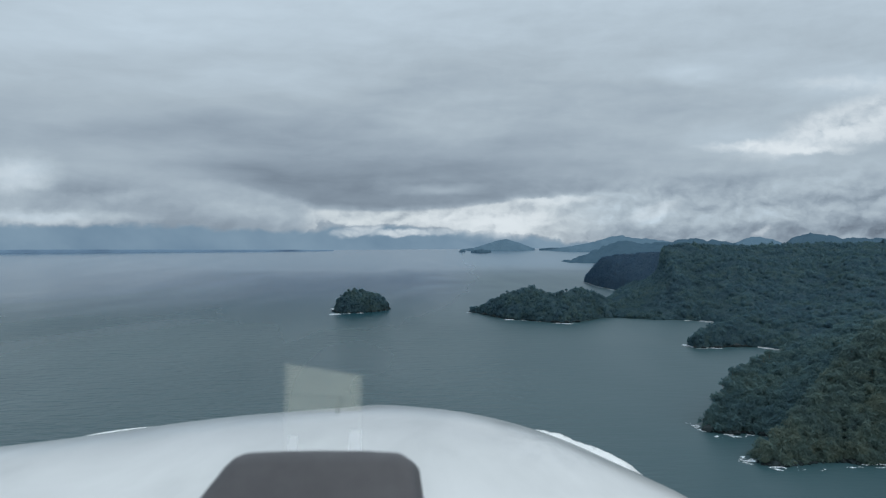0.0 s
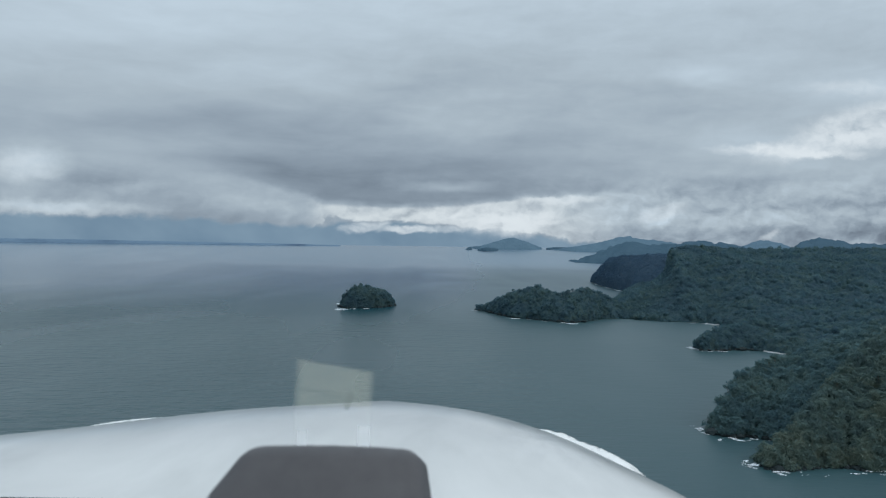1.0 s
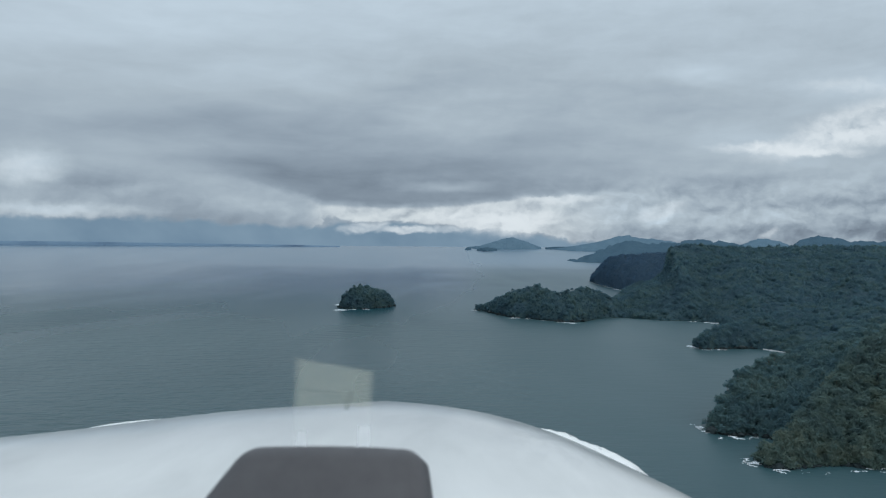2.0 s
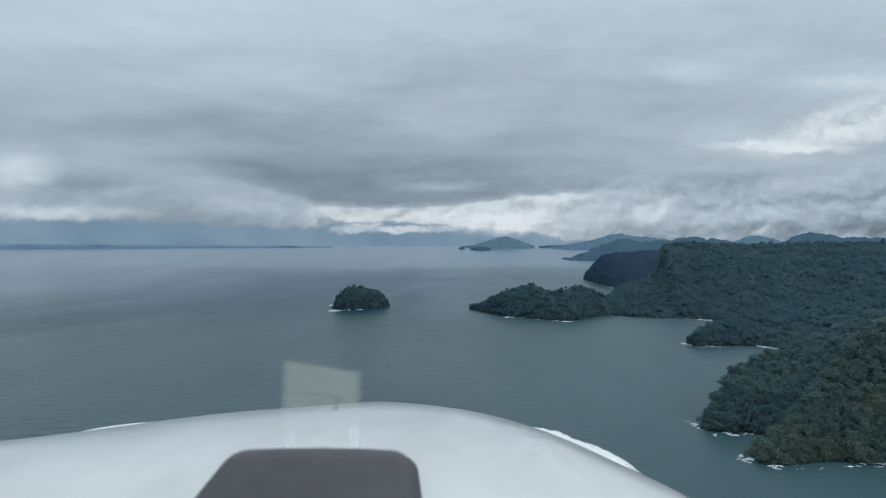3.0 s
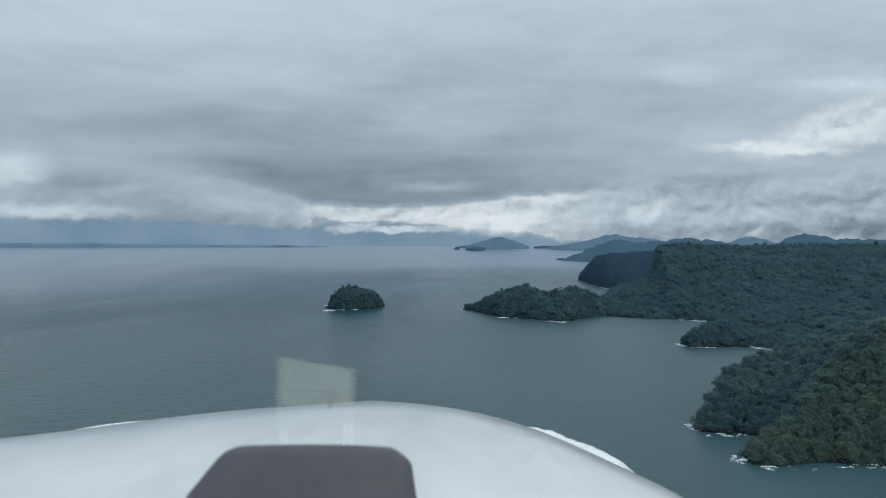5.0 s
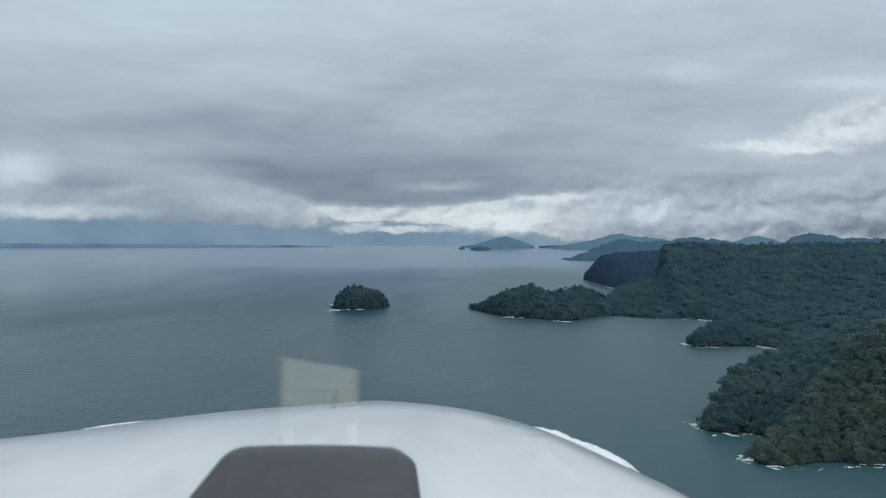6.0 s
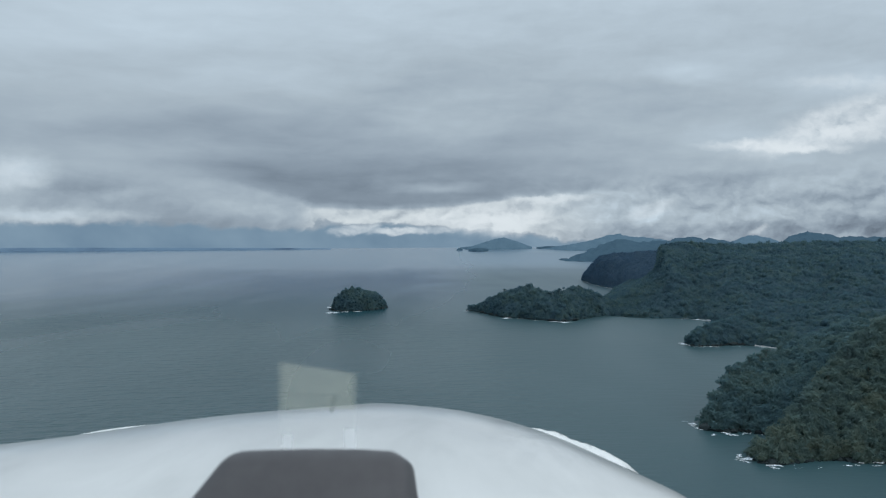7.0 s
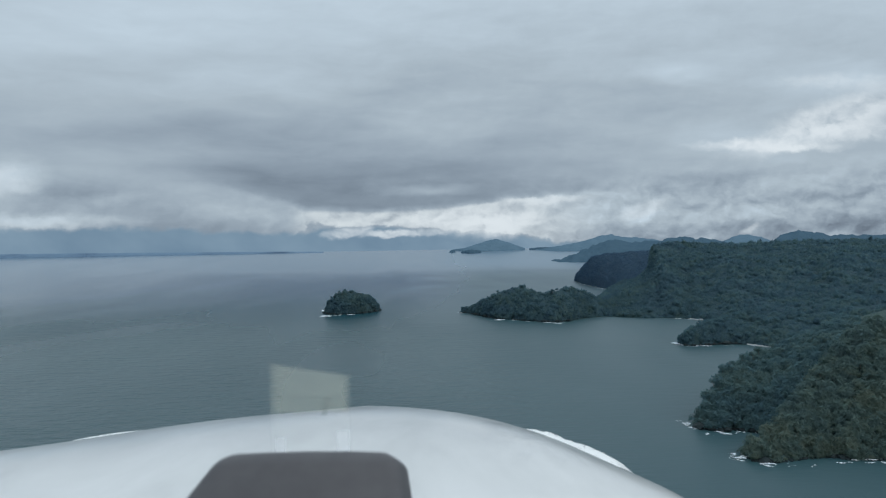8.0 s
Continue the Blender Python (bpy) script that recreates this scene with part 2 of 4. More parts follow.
def foliage(name, dark, light, yellow, grain, crown=0.0, lit=0.35, gloss=0.4, fleck_low=0.72, hazy_sheen=0.0):
    """Leaves that let some light through; tone varies by clump, by stand and by leaf."""
    m, nt = tree_of(name)
    q = Graph(nt)
    geo = q.node("ShaderNodeNewGeometry")
    p, isl = geo.outputs["Position"], geo.outputs["Random Per Island"]
    if crown:
        cells = q.node("ShaderNodeTexVoronoi", {"Vector": p, "Scale": 1.0 / crown})
        isl = q.node("ShaderNodeSeparateColor", {0: cells.outputs["Color"]}).outputs[0]
    stand = q.noise(p, 0.018, 4.0, 0.6)
    c = q.ramp(q.math("ADD", q.math("MULTIPLY", isl, 0.45), q.math("MULTIPLY", q.smooth(stand, 0.32, 0.68), 0.55)), [(0.1, dark), (0.5, light), (0.9, yellow)])
    fleck = q.noise(p, 1.0 / grain, 4.0, 0.65)
    c = q.mix(q.smooth(fleck, 0.3, 0.7), q.mix(1.0, c, (fleck_low, fleck_low, fleck_low), "MULTIPLY"), c)
    bump = q.node("ShaderNodeBump", {"Height": q.noise(p, 1.4 / grain, 4.0, 0.7), "Strength": 0.7, "Distance": grain * 0.5})
    # bluish sheen stands in for haze over the farther leaves
    b = q.node("ShaderNodeBsdfPrincipled", {"Base Color": c, "Roughness": 0.55, "Specular IOR Level": gloss, "Sheen Weight": hazy_sheen, "Sheen Roughness": 0.6, "Sheen Tint": (0.75, 0.92, 1.0, 1.0), "Normal": bump.outputs[0]})
    thin = q.node("ShaderNodeBsdfTranslucent", {"Color": c})
    mix = q.node("ShaderNodeMixShader", {0: lit, 1: b.outputs[0], 2: thin.outputs[0]})
    q.node("ShaderNodeOutputMaterial", {"Surface": mix.outputs[0]})
    return m


# leaf tones carry painted haze: bluer from near to far forest
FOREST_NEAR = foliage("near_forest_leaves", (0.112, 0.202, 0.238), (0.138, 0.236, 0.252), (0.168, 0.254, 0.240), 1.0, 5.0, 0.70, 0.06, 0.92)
# olive leaves, also painted lighter for the spur's better lit slope
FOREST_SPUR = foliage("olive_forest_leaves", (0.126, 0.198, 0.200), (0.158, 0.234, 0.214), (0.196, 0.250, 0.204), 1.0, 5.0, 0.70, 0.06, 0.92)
FOREST = foliage("hazed_forest_leaves", (0.086, 0.166, 0.216), (0.104, 0.196, 0.230), (0.128, 0.216, 0.216), 2.2, 6.0, 0.66, 0.1, 0.95, 0.06)
# cape forest tinted blue and evened out to imitate haze
FOREST_FAR = foliage("haze_blue_far_forest", (0.072, 0.142, 0.224), (0.080, 0.154, 0.238), (0.088, 0.164, 0.242), 6.0, 9.0, 0.6, 0.05, 0.85, 0.1)
SOIL = surface("forest_floor", lambda q, p, geo: q.ramp(q.noise(p, 0.15, 6.0), [(0.3, (0.044, 0.076, 0.076)), (0.7, (0.066, 0.104, 0.098))]), 0.95,
               lambda q, p: (q.noise(p, 0.4, 6.0), 1.0, 2.0), spec=0.2)
def slopes(name, a, b, haze_glow):
    """Far slopes; the lighter air in between is painted in as bluish colour and a faint glow."""
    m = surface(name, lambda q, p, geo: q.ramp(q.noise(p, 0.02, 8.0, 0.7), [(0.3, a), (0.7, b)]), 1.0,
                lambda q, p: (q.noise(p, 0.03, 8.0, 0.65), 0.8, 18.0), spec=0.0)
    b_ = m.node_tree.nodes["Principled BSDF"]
    b_.inputs["Emission Color"].default_value = (*haze_glow, 1)
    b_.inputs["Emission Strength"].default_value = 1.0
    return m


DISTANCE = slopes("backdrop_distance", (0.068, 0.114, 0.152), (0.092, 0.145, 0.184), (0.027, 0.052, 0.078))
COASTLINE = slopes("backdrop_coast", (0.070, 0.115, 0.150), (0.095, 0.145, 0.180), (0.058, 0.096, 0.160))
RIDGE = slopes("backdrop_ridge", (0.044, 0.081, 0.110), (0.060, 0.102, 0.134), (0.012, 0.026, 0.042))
ROCK = surface("wet_rock", lambda q, p, geo: q.ramp(q.noise(p, 0.5, 7.0, 0.65), [(0.3, (0.012, 0.020, 0.022)), (0.7, (0.026, 0.040, 0.043))]), 0.7,
               lambda q, p: (q.noise(p, 0.8, 7.0), 1.0, 0.8), spec=0.2)
FOAM = surface("sea_foam", lambda q, p, geo: q.ramp(q.noise(p, 1.2, 5.0), [(0.3, (0.72, 0.79, 0.84)), (0.7, (0.88, 0.93, 0.97))]), 0.9,
               lambda q, p: (q.noise(p, 2.0, 5.0), 1.0, 0.4))
SAND = surface("pale_sand", lambda q, p, geo: q.ramp(q.noise(p, 0.6, 5.0), [(0.3, (0.30, 0.32, 0.32)), (0.7, (0.44, 0.46, 0.46))]), 0.95)
BARK = surface("pale_bark", lambda q, p, geo: q.ramp(q.noise(p, 2.0, 5.0), [(0.3, (0.10, 0.09, 0.075)), (0.7, (0.22, 0.20, 0.17))]), 0.9)


def sea_material():
    m, nt = tree_of("sea_water")
    q = Graph(nt)
    p = q.node("ShaderNodeNewGeometry").outputs["Position"]
    stretched = q.node("ShaderNodeMapping", {"Vector": p, "Rotation": (0, 0, radians(24)), "Scale": (0.5, 1.0, 1.0)}).outputs[0]
    swell = q.noise(stretched, 0.035, 2.0, 0.5)
    crossing = q.node("ShaderNodeMapping", {"Vector": p, "Rotation": (0, 0, radians(-28)), "Scale": (0.4, 1.0, 1.0)}).outputs[0]
    chop = q.math("ADD", q.math("MULTIPLY", q.noise(stretched, 0.10, 3.0, 0.5, 0.5), 0.6), q.math("MULTIPLY", q.noise(crossing, 0.075, 3.0, 0.5, 0.5), 0.55))
    slick = q.math("MULTIPLY", q.math("SUBTRACT", q.noise(q.node("ShaderNodeMapping", {"Vector": p, "Scale": (1.0, 0.22, 1.0)}).outputs[0], 0.005, 2.0, 0.5, 0.8), 0.25), 2.0)
    h = q.math("ADD", q.math("MULTIPLY", swell, 1.7), q.math("MULTIPLY", chop, 4.2))
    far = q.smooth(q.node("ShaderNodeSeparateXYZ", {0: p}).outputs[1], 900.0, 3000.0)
    bay = q.smooth(q.node("ShaderNodeSeparateXYZ", {0: p}).outputs[0], -80.0, 180.0)
    lee = q.math("SUBTRACT", 1.0, q.math("MULTIPLY", bay, 0.8))  # calmer in the bay
    rougher = q.math("ADD", 0.34, q.math("MULTIPLY", slick, 0.36))
    bump = q.node("ShaderNodeBump", {"Height": h, "Strength": q.math("MULTIPLY", q.math("MULTIPLY", rougher, lee), q.math("SUBTRACT", 1.0, q.math("MULTIPLY", far, 0.8))), "Distance": 1.0})
    shade = q.noise(q.node("ShaderNodeMapping", {"Vector": p, "Scale": (1.0, 0.3, 1.0)}).outputs[0], 0.006, 4.0, 0.55)
    # greener near, bluer with distance ahead
    green_water = q.ramp(shade, [(0.3, (0.010, 0.046, 0.054)), (0.7, (0.016, 0.058, 0.066))])
    blue_water = q.ramp(shade, [(0.3, (0.010, 0.048, 0.096)), (0.7, (0.015, 0.060, 0.116))])
    c = q.mix(far, green_water, blue_water)
    # bay painted paler to make up for its dark reflections
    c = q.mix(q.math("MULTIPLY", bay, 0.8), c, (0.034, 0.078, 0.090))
    # paler far out: brightness and haze near the horizon painted into the water colour
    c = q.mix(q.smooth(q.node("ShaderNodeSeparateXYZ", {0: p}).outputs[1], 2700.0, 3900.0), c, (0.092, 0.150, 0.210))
    # wind-ruffled water gives back less of the sky than the slicks
    px, py = q.node("ShaderNodeSeparateXYZ", {0: p}).outputs[0], q.node("ShaderNodeSeparateXYZ", {0: p}).outputs[1]
    gust = q.math("SUBTRACT", q.noise(q.node("ShaderNodeMapping", {"Vector": p, "Scale": (1.0, 0.4, 1.0)}).outputs[0], 0.0022, 3.0, 0.5, 0.6), 0.5)
    bx, by = q.math("ADD", px, q.math("MULTIPLY", gust, 700.0)), q.math("ADD", py, q.math("MULTIPLY", gust, 1500.0))
    ruffled = q.math("MULTIPLY", q.math("MULTIPLY", q.smooth(by, 700.0, 1500.0), q.math("SUBTRACT", 1.0, q.smooth(by, 2900.0, 3600.0))),
                     q.math("MULTIPLY", q.smooth(bx, -1300.0, -500.0), q.math("SUBTRACT", 1.0, q.smooth(bx, -100.0, 150.0))))
    # reflection strengthened far out and far left for the bright strip below the horizon
    glassy = q.math("MAXIMUM", q.smooth(q.math("ADD", py, q.math("MULTIPLY", gust, 500.0)), 3200.0, 3700.0),
                    q.math("MULTIPLY", q.math("SUBTRACT", 1.0, q.smooth(bx, -1700.0, -900.0)), q.smooth(by, 1300.0, 2300.0)))
    mirror = q.math("SUBTRACT", q.math("ADD", 0.5, q.math("MULTIPLY", bay, 0.08)), q.math("MULTIPLY", ruffled, 0.4))
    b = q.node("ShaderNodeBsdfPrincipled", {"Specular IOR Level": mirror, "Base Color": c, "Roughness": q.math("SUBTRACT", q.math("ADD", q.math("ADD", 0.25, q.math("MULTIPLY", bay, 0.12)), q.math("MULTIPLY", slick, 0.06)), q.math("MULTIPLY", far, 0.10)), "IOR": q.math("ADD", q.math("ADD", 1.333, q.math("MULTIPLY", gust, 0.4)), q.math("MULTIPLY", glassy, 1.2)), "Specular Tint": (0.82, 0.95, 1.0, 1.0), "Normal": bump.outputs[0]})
    q.node("ShaderNodeOutputMaterial", {"Surface": b.outputs[0]})
    return m


SEA = sea_material()


# ---------------------------------------------------------------- mesh helpers
def tri_mesh(name, verts, faces, mat, smooth=False):
    """A mesh from arrays of vertices and of triangles or quads."""
    verts, faces = np.asarray(verts, np.float32), np.asarray(faces, np.int32)
    k = faces.shape[1]
    me = bpy.data.meshes.new(name)
    me.vertices.add(len(verts))
    me.vertices.foreach_set("co", verts.ravel())
    me.loops.add(faces.size)
    me.loops.foreach_set("vertex_index", faces.ravel())
    me.polygons.add(len(faces))
    me.polygons.foreach_set("loop_start", np.arange(0, faces.size, k, dtype=np.int32))
    me.polygons.foreach_set("use_smooth", np.full(len(faces), smooth))
    me.update(calc_edges=True)
    me.materials.append(mat)
    return me


def part(name, bm, material, parent=None, label="", smooth=True):
    """Links a bmesh as one mesh object, under a thing or a part."""
    me = bpy.data.meshes.new(name)
    bmesh.ops.recalc_face_normals(bm, faces=bm.faces)
    bm.to_mesh(me)
    bm.free()
    me.materials.append(material)
    if smooth:
        me.polygons.foreach_set("use_smooth", np.full(len(me.polygons), True))
    ob = new(name, me)
    if parent:
        ob.parent = parent
    return tagged(ob, label)


def grid_faces(nu, nv):
    i, j = np.meshgrid(np.arange(nu - 1), np.arange(nv - 1), indexing="ij")
    a = (i * nv + j).ravel()
    return np.stack([a, a + nv, a + nv + 1, a + 1], 1)


def fbm(x, y, z=0.0, octaves=4):
    """Smooth value noise on arrays."""
    total, amp, norm = np.zeros(np.broadcast(x, y).shape), 1.0, 0.0
    for o in range(octaves):
        fx, fy = np.asarray(x) * 2 ** o + 17.3 * o + z, np.asarray(y) * 2 ** o + 9.1 * o - z
        ix, iy = np.floor(fx).astype(np.int64), np.floor(fy).astype(np.int64)
        tx, ty = fx - ix, fy - iy
        tx, ty = tx * tx * (3 - 2 * tx), ty * ty * (3 - 2 * ty)

        def corner(a, b):
            h = (a * 374761393 + b * 668265263) & 0x7FFFFFFF
            h = ((h ^ (h >> 13)) * 1274126177) & 0x7FFFFFFF
            return (h ^ (h >> 16)) / 0x7FFFFFFF
        n = (corner(ix, iy) * (1 - tx) + corner(ix + 1, iy) * tx) * (1 - ty) + (corner(ix, iy + 1) * (1 - tx) + corner(ix + 1, iy + 1) * tx) * ty
        total += (n - 0.5) * 2 * amp
        norm += amp
        amp *= 0.5
    return total / norm


def ball(level):
    bm = bmesh.new()
    bmesh.ops.create_icosphere(bm, subdivisions=level, radius=1.0)
    bm.verts.ensure_lookup_table()
    v_ = np.array([v_.co for v_ in bm.verts])
    f_ = np.array([[w.index for w in f_.verts] for f_ in bm.faces])
    bm.free()
    return v_, f_


BALLS = {0: ball(0), 1: ball(1)}


# ---------------------------------------------------------------- sea
ang = np.linspace(0, 2 * math.pi, 181)
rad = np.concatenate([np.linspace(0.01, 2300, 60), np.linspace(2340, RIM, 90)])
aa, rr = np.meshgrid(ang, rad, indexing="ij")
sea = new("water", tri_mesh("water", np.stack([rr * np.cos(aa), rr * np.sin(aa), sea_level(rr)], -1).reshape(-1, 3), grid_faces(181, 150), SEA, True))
tagged(sea, "grey-green sea with low swell under an overcast sky", "sea", kind="structure")

# ---------------------------------------------------------------- land, in rows of shore x, y and crest x, y, height
HEADLAND_BACK = [
    (172, 515, 175, 523, 2),
    (173, 504, 183, 524, 15),
    (180, 498, 199, 543, 26),
    (193, 498, 229, 573, 31),
    (205, 492, 255, 592, 34),
    (212, 467, 284, 597, 45),
    (233, 454, 324, 614, 57),
    (273, 455, 387, 645, 66),
    (351, 469, 515, 689, 86),
    (433, 484, 657, 734, 100),
]
HEADLAND_FRONT = [
    (172, 436, 175, 442, 0),
    (174, 425, 186, 445, 5),
    (188, 423, 214, 468, 21),
    (206, 430, 247, 500, 34),
    (224, 428, 277, 523, 52),
    (246, 422, 318, 542, 69),
    (281, 409, 391, 559, 85),
    (326, 390, 466, 560, 100),
    (351, 357, 525, 537, 108),
]
COVE_CAPE = [
    (296, 949, 299, 957, 0),
    (301, 927, 308, 947, 14),
    (325, 928, 343, 968, 23),
    (355, 934, 389, 1004, 27),
    (375, 924, 439, 1034, 32),
    (390, 904, 489, 1044, 35),
    (408, 871, 534, 1041, 39),
    (432, 820, 583, 1020, 45),
    (476, 747, 652, 967, 52),
]
MAINLAND = [
    (278, 1377, 311, 1497, 21),
    (301, 1334, 356, 1554, 33),
    (325, 1313, 411, 1613, 45),
    (352, 1294, 457, 1674, 62),
    (374, 1292, 471, 1694, 80),
    (394, 1286, 483, 1714, 119),
    (412, 1268, 532, 1735, 128),
    (428, 1247, 643, 1797, 120),
    (444, 1169, 731, 1819, 121),
    (479, 1092, 836, 1842, 124),
    (526, 1026, 989, 1876, 124),
    (581, 968, 1152, 1918, 126),
    (686, 917, 1575, 1917, 146),
]
CLIFF_CAPE = [
    (473, 2654, 482, 2684, 18),
    (470, 2541, 494, 2621, 48),
    (476, 2430, 521, 2580, 83),
    (482, 2287, 551, 2487, 95),
    (505, 2168, 591, 2388, 98),
    (580, 2039, 651, 2259, 104),
    (672, 2045, 760, 2265, 106),
]
FAR_RIDGE = [
    (563, 3845, 571, 3855, 54),
    (593, 3726, 616, 3786, 72),
    (655, 3690, 724, 3840, 105),
    (716, 3655, 822, 3905, 143),
    (776, 3619, 898, 3919, 161),
    (861, 3586, 990, 3886, 143),
    (948, 3516, 1071, 3816, 152),
    (1045, 3412, 1165, 3712, 143),
]
FAR_MOUNTAIN = [
    (593, 4710, 601, 4715, 111),
    (649, 4612, 654, 4652, 115),
    (719, 4518, 769, 4618, 139),
    (811, 4475, 906, 4625, 170),
    (901, 4432, 1003, 4632, 195),
    (967, 4435, 1062, 4635, 198),
    (1066, 4440, 1148, 4640, 182),
    (1165, 4445, 1252, 4645, 175),
    (1271, 4357, 1329, 4557, 158),
]
BACK_RIDGE = [
    (919, 3233, 988, 3433, 138),
    (955, 3234, 1057, 3534, 157),
    (1016, 3237, 1123, 3537, 165),
    (1076, 3240, 1189, 3540, 155),
    (1113, 3242, 1229, 3542, 163),
    (1186, 3246, 1308, 3546, 142),
    (1283, 3251, 1401, 3551, 117),
]
BACK_PEAK = [
    (1332, 3609, 1419, 3809, 141),
    (1399, 3612, 1477, 3812, 166),
    (1467, 3616, 1548, 3816, 175),
    (1535, 3619, 1620, 3819, 159),
    (1590, 3622, 1692, 3822, 136),
]
RIGHT_PEAK = [
    (1405, 3257, 1504, 3457, 137),
    (1467, 3260, 1592, 3510, 169),
    (1528, 3263, 1658, 3513, 185),
    (1590, 3266, 1724, 3516, 183),
    (1651, 3269, 1791, 3519, 165),
    (1725, 3272, 1870, 3522, 160),
    (1874, 3280, 2030, 3530, 158),
    (2099, 3291, 2258, 3541, 177),
    (2476, 3309, 2663, 3559, 200),
]
FAR_ISLAND = [
    (78, 4838, 82, 4843, 123),
    (159, 4687, 159, 4707, 132),
    (261, 4667, 263, 4707, 163),
    (330, 4671, 362, 4731, 188),
    (417, 4675, 455, 4715, 157),
    (534, 4707, 542, 4717, 123),
]
LOW_ISLET = [
    (134, 4561, 141, 4566, 114),
    (186, 4515, 193, 4525, 123),
    (226, 4517, 227, 4527, 121),
    (266, 4568, 263, 4573, 115),
]
SPIT = [
    (555, 4708, 559, 4713, 124),
    (625, 4686, 626, 4696, 130),
    (708, 4665, 709, 4675, 129),
]
PENINSULA = [
    (41, 1480, 43, 1483, 0),
    (60, 1454, 59, 1474, 7),
    (80, 1393, 82, 1433, 21),
    (104, 1326, 108, 1386, 39),
    (131, 1306, 143, 1376, 49),
    (156, 1276, 165, 1346, 44),
    (174, 1257, 186, 1322, 37),
    (189, 1248, 197, 1308, 43),
    (216, 1269, 224, 1334, 49),
    (240, 1300, 252, 1365, 42),
    (266, 1332, 279, 1397, 31),
    (293, 1344, 305, 1409, 21),
]
ISLET = [
    (-224, 1524, -223, 1530, 6),
    (-214, 1496, -216, 1511, 23),
    (-195, 1483, -199, 1508, 34),
    (-177, 1484, -183, 1514, 40),
    (-159, 1498, -162, 1528, 37),
    (-138, 1513, -141, 1541, 31),
    (-125, 1543, -129, 1561, 18),
    (-119, 1573, -122, 1579, 1),
]


def landform(name, rows, label, category, step, profile=0.8, rough=4.0, back=0.8, mat=SOIL, seed=0.0, skirt=3.0, relief=0.0, spur=30.0, crest=0.0):
    """A hill lofted from its shore over its crest and down the far side. Returns the object and its surface grid."""
    rows = np.array(rows, float)
    cum = np.concatenate([[0], np.cumsum(np.maximum(np.hypot(np.diff(rows[:, 2]), np.diff(rows[:, 3])), np.hypot(np.diff(rows[:, 0]), np.diff(rows[:, 1]))))])
    nu = int(max(24, cum[-1] / step))
    s = np.linspace(0, cum[-1], nu)
    cx, cy, rx, ry, rz = (np.interp(s, cum, rows[:, k]) for k in range(5))
    depth = float(np.mean(np.hypot(rx - cx, ry - cy)))
    nv = int(max(10, depth / step))
    vs = np.concatenate([[-0.02], np.linspace(0, 1, nv), 1 + np.linspace(0, 1, nv)[1:]])
    t = vs[None, :]
    one = np.ones_like(t)
    edge = fbm(s[:, None] / (step * 4), 0 * t + 0.5, seed) * step * 1.2 * np.clip(1 - t, 0, 1)
    wx, wy = (rx - cx)[:, None], (ry - cy)[:, None]
    length = np.maximum(np.hypot(wx, wy), 1.0)
    fwd = np.where(t <= 1, t, 1 + (t - 1) * back)
    x = cx[:, None] + wx * fwd + wx / length * edge
    y = cy[:, None] + wy * fwd + wy / length * edge
    base = sea_level(np.hypot(x, y))
    rise = np.where(t <= 1, np.clip(t, 0, 1) ** profile, 1 - np.clip(t - 1, 0, 1) ** 1.6)
    z = base + (rz[:, None] - base) * rise
    hold = np.sin(np.clip(t, 0, 2) * math.pi) ** 2
    z = z + fbm(x / (12 * step), y / (12 * step), seed) * rough * hold + fbm(x / (4 * step), y / (4 * step), seed + 3) * rough * 0.4 * hold
    gully = fbm(s[:, None] / spur + 0 * t, 0.35 * t * np.ones_like(x), seed + 7, 2)
    z = z + gully * relief * hold
    z = z + fbm(s[:, None] / (step * 2.2), t * 1.5, seed + 11) * crest * np.clip(1 - np.abs(t - 1) * 2.5, 0, 1)
    z = np.where((t < 0) | (t >= 2), base - skirt, np.maximum(z, base + 0.3 * (t > 0)))
    ends = np.zeros((nu, 1)); ends[0] = ends[-1] = 1
    z = z * (1 - ends) + (base - skirt) * ends
    grid = np.stack([x, y, z], -1)
    ob = new(name, tri_mesh(name, grid.reshape(-1, 3), grid_faces(*grid.shape[:2]), mat, True))
    tagged(ob, label, category, kind="structure")
    return ob, grid, vs, cum, s


